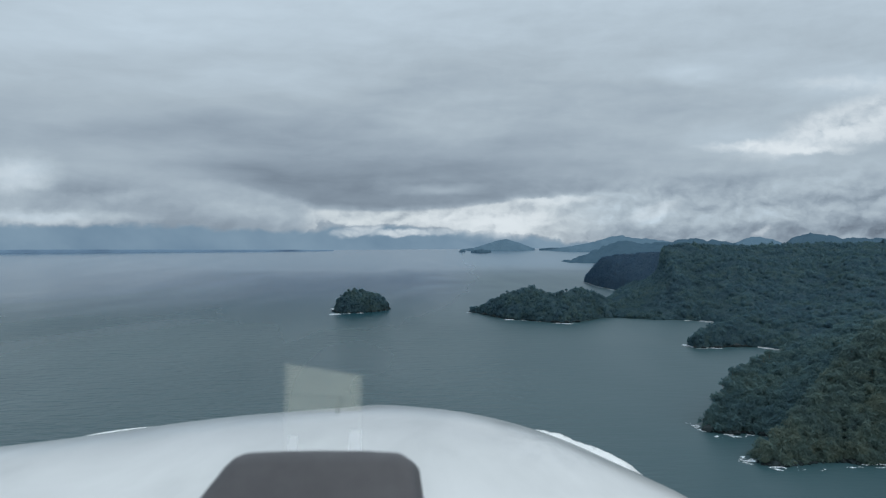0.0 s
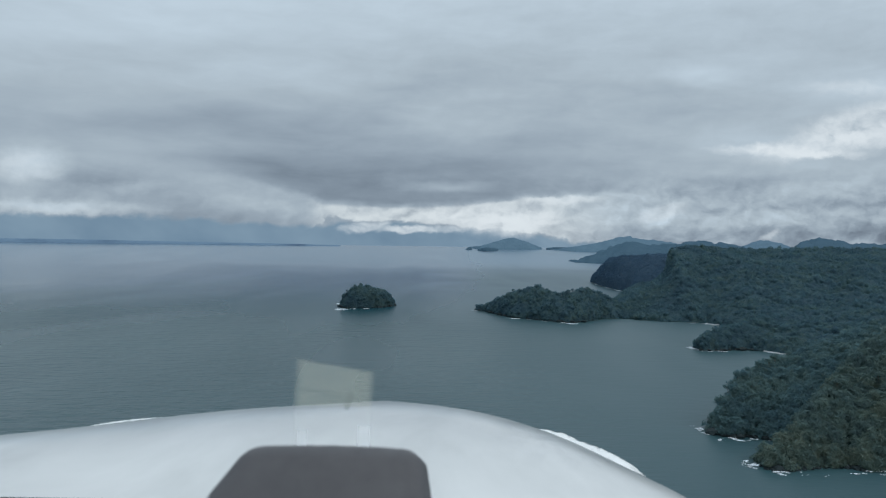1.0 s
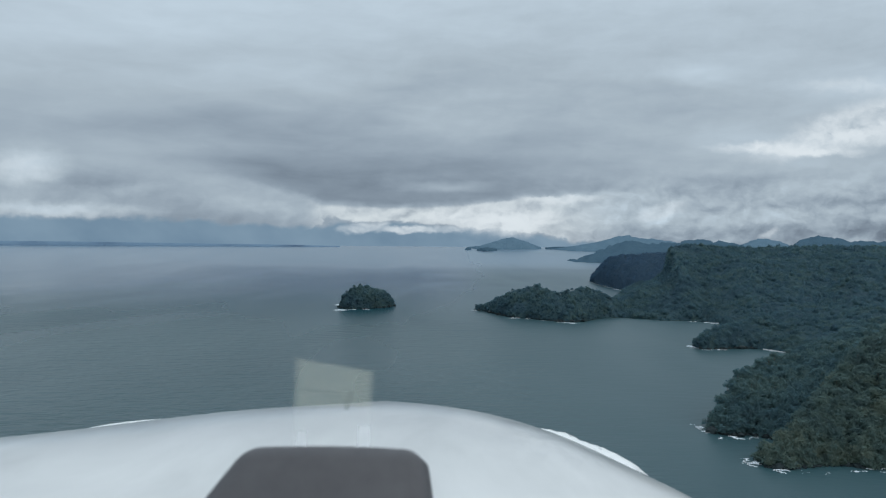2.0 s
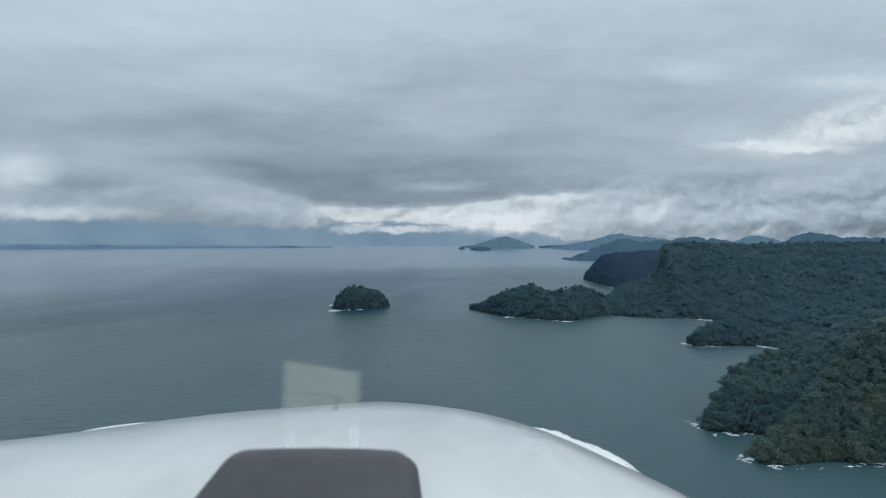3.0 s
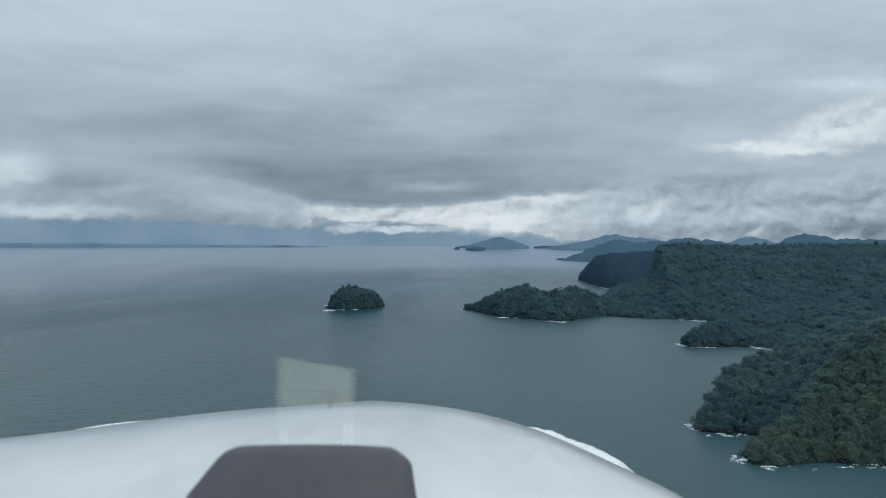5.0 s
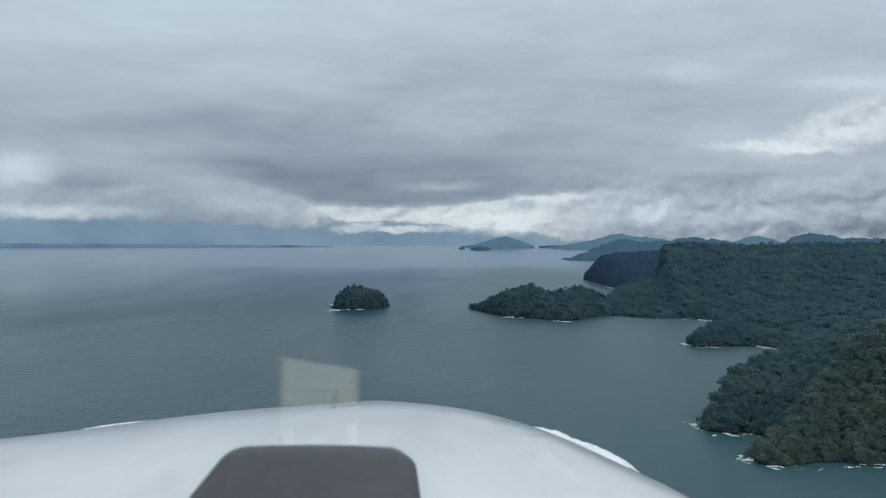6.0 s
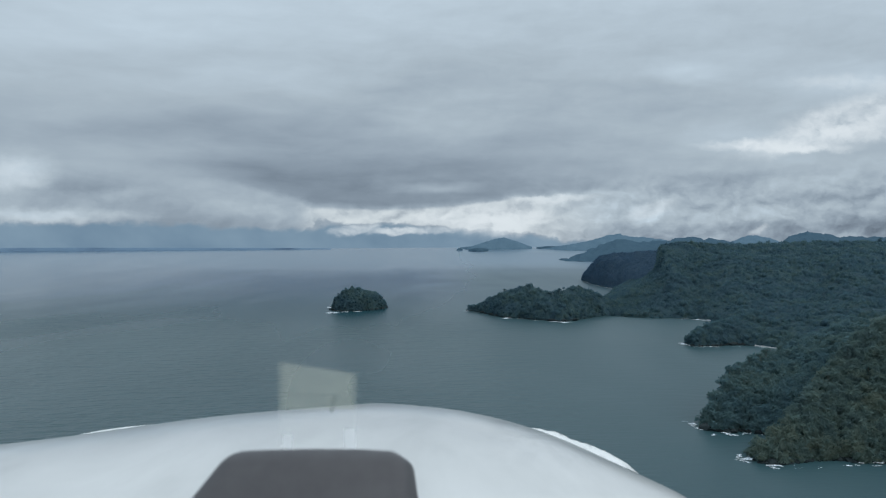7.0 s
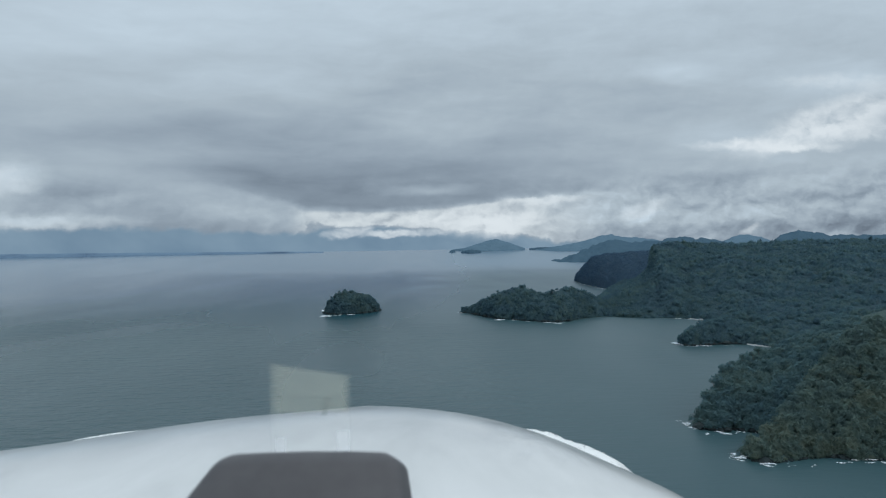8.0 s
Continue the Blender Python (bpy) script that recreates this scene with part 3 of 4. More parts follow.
def canopy(name, form, radius, per_area, mat, label, level=1, seed=1, top=1.0, low=0.05, spread=0.35, side=99999.0, sink=0.15, tufts=0, leaf=0.22, core=1.0):
    """Crowns crowded over a landform: lumpy heads of leaves, one joined mesh."""
    ob, grid, vs, cum, s_ = form
    rng = np.random.default_rng(seed)
    a, b, c = grid[:-1, :-1], grid[1:, :-1], grid[:-1, 1:]
    area = np.linalg.norm(np.cross(b - a, c - a), axis=-1)
    keep = (vs[:-1] >= low) & (vs[:-1] < top)
    area = area * keep[None, :] * (a[..., 0] < side)
    n = int(area.sum() / per_area)
    pick = rng.choice(area.size, n, p=(area / area.sum()).ravel())
    i, j = np.unravel_index(pick, area.shape)
    s, t = rng.random(n)[:, None], rng.random(n)[:, None]
    pos = a[i, j] + (b[i, j] - a[i, j]) * s + (c[i, j] - a[i, j]) * t
    size = radius * np.exp(np.clip(rng.normal(0, spread, n), -0.9, 0.65))
    pos[:, 2] += np.clip(rng.normal(0, 0.25, n), -0.4, 0.6) * size
    bv, bf = BALLS[level]
    scale = np.stack([size * rng.uniform(0.85, 1.25, n), size * rng.uniform(0.85, 1.25, n), size * rng.uniform(0.75, 1.4, n)], -1)
    turn = rng.uniform(0, 2 * math.pi, n)
    ct, st = np.cos(turn)[:, None], np.sin(turn)[:, None]
    lump = rng.uniform(0.78, 1.0, (n, len(bv))) * core
    vx, vy, vz = (bv[None, :, k] * lump * scale[:, None, k] for k in range(3))
    verts = np.stack([vx * ct - vy * st + pos[:, None, 0], vx * st + vy * ct + pos[:, None, 1], vz + pos[:, None, 2] + size[:, None] * (0.75 - sink)], -1)
    faces = bf[None] + (np.arange(n) * len(bv))[:, None, None]
    verts, faces = verts.reshape(-1, 3), faces.reshape(-1, 3)
    if tufts:
        # ragged sprays of leaves standing out of each crown
        way = rng.normal(0, 1, (n, tufts, 3))
        way[..., 2] = np.abs(way[..., 2]) * 0.9 + 0.1
        way /= np.linalg.norm(way, axis=-1, keepdims=True)
        heart = pos + np.array([0, 0, 1.0]) * (size * (0.75 - sink))[:, None]
        mid = heart[:, None] + way * scale[:, None] * rng.uniform(0.8, 1.15, (n, tufts, 1))
        edge = rng.normal(0, 1, (n, tufts, 3, 3)) * (size * leaf)[:, None, None, None]
        tv = (mid[:, :, None] + edge).reshape(-1, 3)
        faces = np.concatenate([faces, len(verts) + np.arange(len(tv)).reshape(-1, 3)])
        verts = np.concatenate([verts, tv])
    me = tri_mesh(name, verts, faces, mat, True)
    return tagged(new(name, me), label, "forest", kind="stuff")


def domes(x, y, cell, seed):
    """Rounded crowns on a jittered grid: 1 at a crown's middle, 0 between crowns; crowns differ in size and height."""
    ix, iy = np.floor(x / cell).astype(np.int64), np.floor(y / cell).astype(np.int64)
    best = np.zeros(np.shape(x))
    for a in (-1, 0, 1):
        for b in (-1, 0, 1):
            cx, cy = ix + a, iy + b
            h = [(((cx * 374761393 + cy * 668265263 + (seed + k) * 982451653) & 0x7FFFFFFF) * 1274126177 >> 9 & 0xFFFF) / 65535.0 for k in range(4)]
            d = np.hypot(x - (cx + 0.1 + 0.8 * h[0]) * cell, y - (cy + 0.1 + 0.8 * h[1]) * cell)
            r = cell * (0.55 + 0.5 * h[2])
            best = np.maximum(best, np.sqrt(np.clip(1 - (d / r) ** 2, 0, None)) * (0.55 + 0.45 * h[3]))
    return best


def canopy_sheet(name, form, step, cell, rise, mat, label, seed, top=1.3, side=99999.0, tuft_area=2.0, leaf=0.45):
    """Closed forest seen from afar: one rolling roof of crowns over a landform, with ragged leaf sprays standing out of it."""
    ob, grid, vs, cum, s_ = form
    rng = np.random.default_rng(seed)
    keep_u = np.flatnonzero(grid[:, 1, 0] < side)
    keep_v = np.flatnonzero((vs >= 0) & (vs <= top))
    g_ = grid[keep_u[0]:keep_u[-1] + 1, keep_v[0]:keep_v[-1] + 1]
    t_ = vs[keep_v[0]:keep_v[-1] + 1]
    long_u = np.linalg.norm(np.diff(g_, axis=0), axis=-1).sum(0).max()
    long_v = np.linalg.norm(np.diff(g_, axis=1), axis=-1).sum(1).mean()
    nu, nv = int(long_u / step), int(long_v / step)
    fu, fv = np.linspace(0, g_.shape[0] - 1.001, nu), np.linspace(0, g_.shape[1] - 1.001, nv)
    iu, iv = fu.astype(int)[:, None], fv.astype(int)[None, :]
    wu, wv = (fu[:, None] - iu)[..., None], (fv[None, :] - iv)[..., None]
    p = (g_[iu, iv] * (1 - wu) + g_[iu + 1, iv] * wu) * (1 - wv) + (g_[iu, iv + 1] * (1 - wu) + g_[iu + 1, iv + 1] * wu) * wv
    t = np.interp(fv, np.arange(len(t_)), t_)
    x, y = p[..., 0], p[..., 1]
    lean = p[..., 2] * 0.35
    d = domes(x + lean, y + lean, cell, seed) * 0.75 + domes(x - lean, y + lean, cell * 0.42, seed + 9) * 0.25
    h = rise * (0.25 + d * 0.9 + 0.35 * fbm(x / (cell * 2.6), y / (cell * 2.6), seed, 2)) + rng.normal(0, rise * 0.05, x.shape)
    h = h * np.clip(t / 0.04, 0.25, 1)[None, :]
    p = p + np.stack([rng.normal(0, step * 0.2, x.shape), rng.normal(0, step * 0.2, x.shape), h], -1)
    verts, faces = p.reshape(-1, 3), grid_faces(nu, nv)
    faces = np.concatenate([faces[:, [0, 1, 2]], faces[:, [0, 2, 3]]])
    n = int(long_u * long_v / tuft_area)
    at = verts[rng.integers(0, len(verts), n)] + rng.normal(0, step * 0.4, (n, 3)) + np.array([0, 0, leaf * 0.5])
    tv = (at[:, None] + rng.normal(0, leaf, (n, 3, 3))).reshape(-1, 3)
    faces = np.concatenate([faces, len(verts) + np.arange(len(tv)).reshape(-1, 3)])
    me = tri_mesh(name, np.concatenate([verts, tv]), faces, mat, True)
    return tagged(new(name, me), label, "forest", kind="stuff")


def foam(form, spans, label, cell=1.2, seed=5):
    """Broken white water along stretches of a shore: (first row, last row, width, fullness)."""
    ob, grid, vs, cum, s_ = form
    rng = np.random.default_rng(seed)
    verts, faces = [], []
    for first, last, width, full in spans:
        sa, sb = (np.interp(k, np.arange(len(cum)), cum) for k in (first, last))
        along = np.arange(sa, sb, cell)
        shore = np.stack([np.interp(along, s_, grid[:, 1, k]) for k in range(2)], -1)
        inner = np.stack([np.interp(along, s_, grid[:, 3, k]) for k in range(2)], -1)
        out = shore - inner
        out /= np.maximum(np.linalg.norm(out, axis=-1, keepdims=True), 0.01)
        steps = np.arange(-1.5, width, cell * 0.7)
        for a in range(len(along) - 1):
            for d in steps:
                n_ = float(fbm(np.array([along[a] / 7.0]), np.array([d / 3.0]), seed, 3)[0])
                ragged = float(fbm(np.array([along[a] / 16.0]), np.array([seed * 1.7]), 2.0, 2)[0])
                if n_ + ragged * 0.7 + full - 0.9 * max(d, 0) / width < 0.0:
                    continue
                p0, p1 = shore[a] + out[a] * d, shore[a + 1] + out[a + 1] * d
                q0, q1 = p0 + out[a] * cell * 0.75, p1 + out[a + 1] * cell * 0.75
                base = float(sea_level(np.hypot(*p0)))
                k = len(verts)
                for w in (p0, p1, q1, q0):
                    verts.append((w[0] + rng.normal(0, 0.25), w[1] + rng.normal(0, 0.25), base + 0.2 + rng.uniform(0, 0.35)))
                faces.append((k, k + 1, k + 2, k + 3))
    return tagged(new("surf", tri_mesh("surf", verts, faces, FOAM)), label, "surf", kind="stuff")


def shore_rocks(form, first, last, count, size, label, seed):
    """Dark boulders at the foot of a shore, joined."""
    ob, grid, vs, cum, s_ = form
    rng = np.random.default_rng(seed)
    sa, sb = (np.interp(k, np.arange(len(cum)), cum) for k in (first, last))
    along = rng.uniform(sa, sb, count)
    bv, bf = BALLS[1]
    x, y = (np.interp(along, s_, grid[:, 1, k]) + rng.normal(0, size * 1.2, count) for k in range(2))
    r = size * np.exp(rng.normal(0, 0.5, count))
    v_ = bv[None] * rng.uniform(0.6, 1.3, (count, len(bv), 1)) * (r[:, None] * np.array([1.2, 1.2, 0.8]))[:, None, :]
    v_ = v_ + np.stack([x, y, sea_level(np.hypot(x, y)) + r * 0.2], -1)[:, None]
    f_ = bf[None] + (np.arange(count) * len(bv))[:, None, None]
    return tagged(new("shore_rocks", tri_mesh("shore_rocks", v_.reshape(-1, 3), f_.reshape(-1, 3), ROCK)), label, "rocks", kind="stuff")


forms = {}
forms["headland_back"] = landform("headland", HEADLAND_BACK, "steep jungle-covered headland dropping to dark shore rocks", "headland", 4.0, 0.75, 4.0, seed=1, relief=5.0, spur=36.0)
forms["headland_front"] = landform("headland", HEADLAND_FRONT, "jungle-covered spur running down to a foaming point", "headland", 4.0, 0.85, 3.0, seed=2, relief=5.0, spur=40.0)
forms["cove_cape"] = landform("cape", COVE_CAPE, "low wooded cape between two small coves", "cape", 7.0, 0.6, 4.0, seed=3, relief=6.0, spur=45.0)
forms["mainland"] = landform("mainland", MAINLAND, "long forested mountainside above the bay", "mountainside", 12.0, 0.85, 12.0, seed=4, relief=24.0, spur=120.0)
forms["cliff_cape"] = landform("cape", CLIFF_CAPE, "dark wooded cape with a steep seaward cliff", "cape", 16.0, 0.55, 8.0, seed=5, skirt=12)
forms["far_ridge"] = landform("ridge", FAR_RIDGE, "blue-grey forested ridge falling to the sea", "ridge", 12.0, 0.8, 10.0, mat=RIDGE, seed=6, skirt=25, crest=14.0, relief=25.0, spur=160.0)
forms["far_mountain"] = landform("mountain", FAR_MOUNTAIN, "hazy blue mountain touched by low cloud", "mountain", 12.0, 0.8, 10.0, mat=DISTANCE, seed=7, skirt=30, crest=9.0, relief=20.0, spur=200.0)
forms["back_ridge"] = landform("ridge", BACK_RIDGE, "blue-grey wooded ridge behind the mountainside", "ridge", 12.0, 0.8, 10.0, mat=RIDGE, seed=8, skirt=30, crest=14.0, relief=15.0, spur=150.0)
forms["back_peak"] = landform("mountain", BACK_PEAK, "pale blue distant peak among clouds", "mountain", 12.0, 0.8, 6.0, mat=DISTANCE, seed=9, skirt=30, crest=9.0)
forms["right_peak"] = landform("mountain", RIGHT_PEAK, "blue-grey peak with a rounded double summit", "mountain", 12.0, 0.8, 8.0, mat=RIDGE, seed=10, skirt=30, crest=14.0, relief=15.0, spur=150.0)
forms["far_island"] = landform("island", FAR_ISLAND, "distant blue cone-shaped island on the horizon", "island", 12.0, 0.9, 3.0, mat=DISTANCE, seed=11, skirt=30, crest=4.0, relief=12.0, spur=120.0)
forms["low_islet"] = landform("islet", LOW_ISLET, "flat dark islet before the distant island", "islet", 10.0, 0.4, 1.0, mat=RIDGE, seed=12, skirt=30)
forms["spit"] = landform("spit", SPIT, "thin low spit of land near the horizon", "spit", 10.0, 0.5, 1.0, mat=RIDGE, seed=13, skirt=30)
forms["skerry"] = landform("islet", [(70, 4640, 72, 4645, 112), (84, 4630, 85, 4637, 123), (101, 4632, 102, 4638, 120), (112, 4640, 112, 4644, 112)],
                           "tiny dark islet off the distant island", "islet", 6.0, 0.4, 1.0, mat=RIDGE, seed=16, skirt=30, crest=3.0)
forms["peninsula"] = landform("peninsula", PENINSULA, "wooded double-humped peninsula joined to the coast", "peninsula", 6.0, 0.6, 5.0, seed=14)
forms["islet"] = landform("islet", ISLET, "small steep islet capped with trees", "islet", 4.0, 0.4, 3.0, seed=15)

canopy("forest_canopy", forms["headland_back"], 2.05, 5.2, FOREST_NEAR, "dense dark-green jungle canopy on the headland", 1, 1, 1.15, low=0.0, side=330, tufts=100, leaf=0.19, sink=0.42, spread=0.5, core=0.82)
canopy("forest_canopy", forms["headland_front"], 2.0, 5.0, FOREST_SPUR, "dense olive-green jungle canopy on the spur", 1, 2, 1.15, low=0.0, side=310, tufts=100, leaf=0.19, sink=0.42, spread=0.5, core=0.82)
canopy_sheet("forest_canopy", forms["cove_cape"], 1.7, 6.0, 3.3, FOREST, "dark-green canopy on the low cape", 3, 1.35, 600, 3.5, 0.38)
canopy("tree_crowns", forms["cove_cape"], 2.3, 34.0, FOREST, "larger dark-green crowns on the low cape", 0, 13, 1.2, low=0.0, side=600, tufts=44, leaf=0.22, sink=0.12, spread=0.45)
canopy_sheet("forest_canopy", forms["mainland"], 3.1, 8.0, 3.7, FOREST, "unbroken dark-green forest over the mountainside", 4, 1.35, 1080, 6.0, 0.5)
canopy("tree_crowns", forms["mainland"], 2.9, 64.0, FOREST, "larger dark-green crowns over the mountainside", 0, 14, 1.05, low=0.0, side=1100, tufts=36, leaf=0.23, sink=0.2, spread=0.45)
canopy_sheet("forest_canopy", forms["cliff_cape"], 3.0, 10.0, 7.0, FOREST_FAR, "dark forest on the cliffed cape, tinted blue for haze", 5, 1.4, 99999.0, 4.0, 1.0)
canopy_sheet("forest_canopy", forms["peninsula"], 1.5, 6.0, 3.3, FOREST, "dark-green canopy on the humped peninsula", 6, 1.5, 99999.0, 2.2, 0.40)
canopy("tree_crowns", forms["peninsula"], 2.4, 24.0, FOREST, "larger dark-green crowns on the peninsula", 0, 16, 1.3, low=0.0, tufts=52, leaf=0.22, sink=0.12, spread=0.45)
canopy_sheet("forest_canopy", forms["islet"], 1.3, 5.5, 3.3, FOREST, "dark-green trees crowding the islet", 7, 1.6, 99999.0, 1.8, 0.38)
canopy("tree_crowns", forms["islet"], 2.3, 18.0, FOREST, "larger dark-green crowns on the islet", 0, 17, 1.4, low=0.0, tufts=52, leaf=0.22, sink=0.12, spread=0.45)


def beach(form, first, last, width, label):
    """A pale strip of sand sloping up from the water along a stretch of shore."""
    ob, grid, vs, cum, s_ = form
    sa, sb = (np.interp(k, np.arange(len(cum)), cum) for k in (first, last))
    along = np.linspace(sa, sb, 40)
    shore, inner = (np.stack([np.interp(along, s_, grid[:, c, k]) for k in range(2)], -1) for c in (1, 3))
    out = shore - inner
    out /= np.maximum(np.linalg.norm(out, axis=-1, keepdims=True), 0.01)
    taper = np.sin(np.linspace(0.05, math.pi - 0.05, 40)) ** 0.5 * (1 + 0.3 * fbm(along / 15.0, 0 * along, 4.0))
    grid_ = np.stack([np.concatenate([shore + out * (taper * width * w)[:, None], np.full((40, 1), z)], 1)
                      for w, z in ((-0.8, 1.6), (0.0, 0.9), (0.6, 0.45), (1.0, -0.2))], 1)
    return tagged(new("beach", tri_mesh("beach", grid_.reshape(-1, 3), grid_faces(40, 4), SAND, True)), label, "beach", kind="structure")


beach(forms["mainland"], 6.15, 7.05, 6.0, "narrow pale sand beach at the head of the cove")
beach(forms["cove_cape"], 3.9, 6.0, 4.0, "narrow pale sand beach below the low cape's woods")

def tall_tree(form, row, t, height, mat, seed, label, group):
    """A tree standing over the canopy: tapered trunk, limbs and an uneven crown of leaf clumps."""
    ob, grid, vs, cum, s_ = form
    rng = np.random.default_rng(seed)
    k = int(np.argmin(np.abs(s_ - np.interp(row, np.arange(len(cum)), cum))))
    foot = Vector(grid[k, int(np.argmin(np.abs(vs - t)))])
    tree = tagged(new("tree"), label, "tree", group)
    tree.location = foot
    bm = bmesh.new()
    lean = Vector((rng.normal(0, 0.05), rng.normal(0, 0.05), 0)) * height
    rings = []
    for q_ in range(6):
        w = q_ / 5
        c = lean * w * w + Vector((0, 0, height * 0.72 * w - 0.5))
        r = height * (0.030 * (1 - w) + 0.010)
        rings.append([bm.verts.new(c + Vector((r * math.cos(a), r * math.sin(a), 0))) for a in np.linspace(0, 2 * math.pi, 8)[:-1]])
    for a, b in zip(rings, rings[1:]):
        for m in range(7):
            bm.faces.new((a[m], a[(m + 1) % 7], b[(m + 1) % 7], b[m]))
    part("trunk", bm, BARK, tree, "pale bark")
    top = lean * 0.8 + Vector((0, 0, height * 0.6))
    clumps = []
    for _ in range(int(rng.integers(4, 6))):
        a = rng.uniform(0, 2 * math.pi)
        tip = top + Vector((math.cos(a), math.sin(a), rng.uniform(0.5, 1.3))) * height * rng.uniform(0.14, 0.24)
        bm = bmesh.new()
        side = Vector((-math.sin(a), math.cos(a), 0)) * height * 0.012
        lift = Vector((0, 0, height * 0.012))
        lo = [bm.verts.new(top - lift * 4 + d) for d in (side, lift, -side, -lift)]
        hi = [bm.verts.new(tip + d * 0.4) for d in (side, lift, -side, -lift)]
        for m in range(4):
            bm.faces.new((lo[m], lo[(m + 1) % 4], hi[(m + 1) % 4], hi[m]))
        part("limb", bm, BARK, tree)
        clumps.append((tip, height * rng.uniform(0.13, 0.2)))
    clumps.append((top + Vector((0, 0, height * 0.25)), height * 0.2))
    tv = []
    for c, r in clumps:
        way = rng.normal(0, 1, (130, 3))
        way /= np.linalg.norm(way, axis=-1, keepdims=True)
        mid = np.array(c) + way * np.array([1.3, 1.3, 0.9]) * r * rng.uniform(0.3, 1.1, (130, 1)) ** 0.6
        tv.append((mid[:, None] + rng.normal(0, 1, (130, 3, 3)) * r * 0.17).reshape(-1, 3))
    tv = np.concatenate(tv)
    crown = new("crown", tri_mesh("crown", tv, np.arange(len(tv)).reshape(-1, 3), mat))
    crown.parent = tree
    return tree


STANDING = "tall trees standing over the canopy"
for n_, (row, t, height) in enumerate(((1.6, 0.9, 8.5), (2.1, 1.0, 9.0), (2.5, 1.02, 7.5), (2.9, 1.0, 9.5), (3.3, 0.98, 8.5), (3.6, 1.0, 10.0), (4.1, 1.0, 9.0), (4.6, 0.97, 8.0), (1.2, 0.7, 7.5), (2.8, 0.55, 8.5), (3.8, 0.5, 9.0))):
    tall_tree(forms["headland_back"], row, t, height, FOREST_NEAR, 100 + n_, "tall dark-green jungle tree rising over the headland's canopy", STANDING)
for n_, (row, t, height) in enumerate(((2.4, 0.7, 7.5), (3.2, 0.8, 8.5), (3.9, 0.9, 9.0), (4.4, 0.6, 8.0), (4.8, 0.95, 9.0))):
    tall_tree(forms["headland_front"], row, t, height, FOREST_SPUR, 140 + n_, "tall olive-green tree rising over the spur's canopy", STANDING)
for n_, (row, t, height) in enumerate(((0.3, 0.8, 8.0), (0.7, 1.0, 7.0), (2.0, 0.95, 7.0), (3.0, 0.95, 7.5), (4.3, 0.95, 7.5), (5.2, 0.9, 7.0), (6.9, 1.0, 9.0), (7.2, 0.95, 8.0), (8.3, 0.95, 8.0), (9.4, 0.95, 7.0))):
    tall_tree(forms["peninsula"], row, t, height, FOREST, 170 + n_, "tall dark tree standing out on the peninsula's crest", STANDING)
for n_, (row, t, height) in enumerate(((1.4, 0.95, 8.0), (2.3, 0.95, 9.0), (3.0, 0.95, 8.5), (3.6, 0.9, 7.0))):
    tall_tree(forms["islet"], row, t, height, FOREST, 200 + n_, "tall dark tree on the islet's top", STANDING)


def surf_patch(spots, label, cell=0.8, seed=3):
    """Ragged white water: spots of centre x, y, half-lengths across and ahead, fullness."""
    rng = np.random.default_rng(seed)
    verts, faces = [], []
    for cx, cy, lx, ly, full in spots:
        gx, gy = np.meshgrid(np.arange(-1.3 * lx, 1.3 * lx, cell), np.arange(-1.3 * ly, 1.3 * ly, cell))
        gx, gy = gx.ravel(), gy.ravel()
        n_ = fbm((gx + cx) / 6.0, (gy + cy) / 4.0, seed, 4)
        strand = 0.40 - 1.8 * np.abs(fbm((gx + cx) / 9.0 + n_, (gy + cy) / 6.0 - n_, seed + 2.5, 3))
        keep = 0.5 * n_ + strand + full - 0.8 * np.hypot(gx / lx, gy / ly) ** 1.5 > 0.12
        for x, y in zip(gx[keep] + cx, gy[keep] + cy):
            base = float(sea_level(np.hypot(x, y)))
            k = len(verts)
            for a, b in ((-0.5, -0.5), (0.5, -0.5), (0.5, 0.5), (-0.5, 0.5)):
                verts.append((x + a * cell * 1.1 + rng.normal(0, 0.15), y + b * cell * 1.1 + rng.normal(0, 0.15), base + 0.15 + rng.uniform(0, 0.3)))
            faces.append((k, k + 1, k + 2, k + 3))
    return tagged(new("surf", tri_mesh("surf", verts, faces, FOAM)), label, "surf", kind="stuff")


surf_patch([(167, 510, 5, 15, 0.32), (178, 489, 13, 8, 0.32), (163, 526, 4, 9, 0.0), (207, 489, 9, 7, 0.2), (194, 491, 7, 4, 0.1)],
           "white surf breaking round the headland's rocks", 0.4, 5)
surf_patch([(168, 434, 6, 12, 0.38), (180, 417, 13, 6, 0.38), (196, 414, 10, 4, 0.15), (219, 418, 11, 3, 0.1), (237, 417, 11, 3.5, 0.2), (250, 411, 11, 3.5, 0.25), (268, 405, 10, 3.5, 0.25)],
           "white surf along the spur's foot", 0.4, 6)
surf_patch([(294, 944, 7, 20, 0.45), (306, 921, 17, 9, 0.35), (326, 917, 14, 6, 0.15), (346, 919, 12, 5, 0.05), (374, 911, 12, 4, 0.15), (390, 897, 14, 4, 0.3)],
           "thin white surf round the low cape", 0.8, 7)
surf_patch([(397, 1273, 11, 5, 0.25), (414, 1261, 13, 5, 0.4), (428, 1245, 11, 5, 0.4)], "pale line of surf on the cove beach", 1.0, 8)
surf_patch([(42, 1472, 10, 16, 0.3), (106, 1310, 18, 10, 0.35), (128, 1300, 13, 7, 0.15), (152, 1270, 12, 6, 0.1), (178, 1243, 12, 8, 0.3), (192, 1232, 14, 10, 0.4)],
           "broken white surf below the peninsula", 1.0, 9)
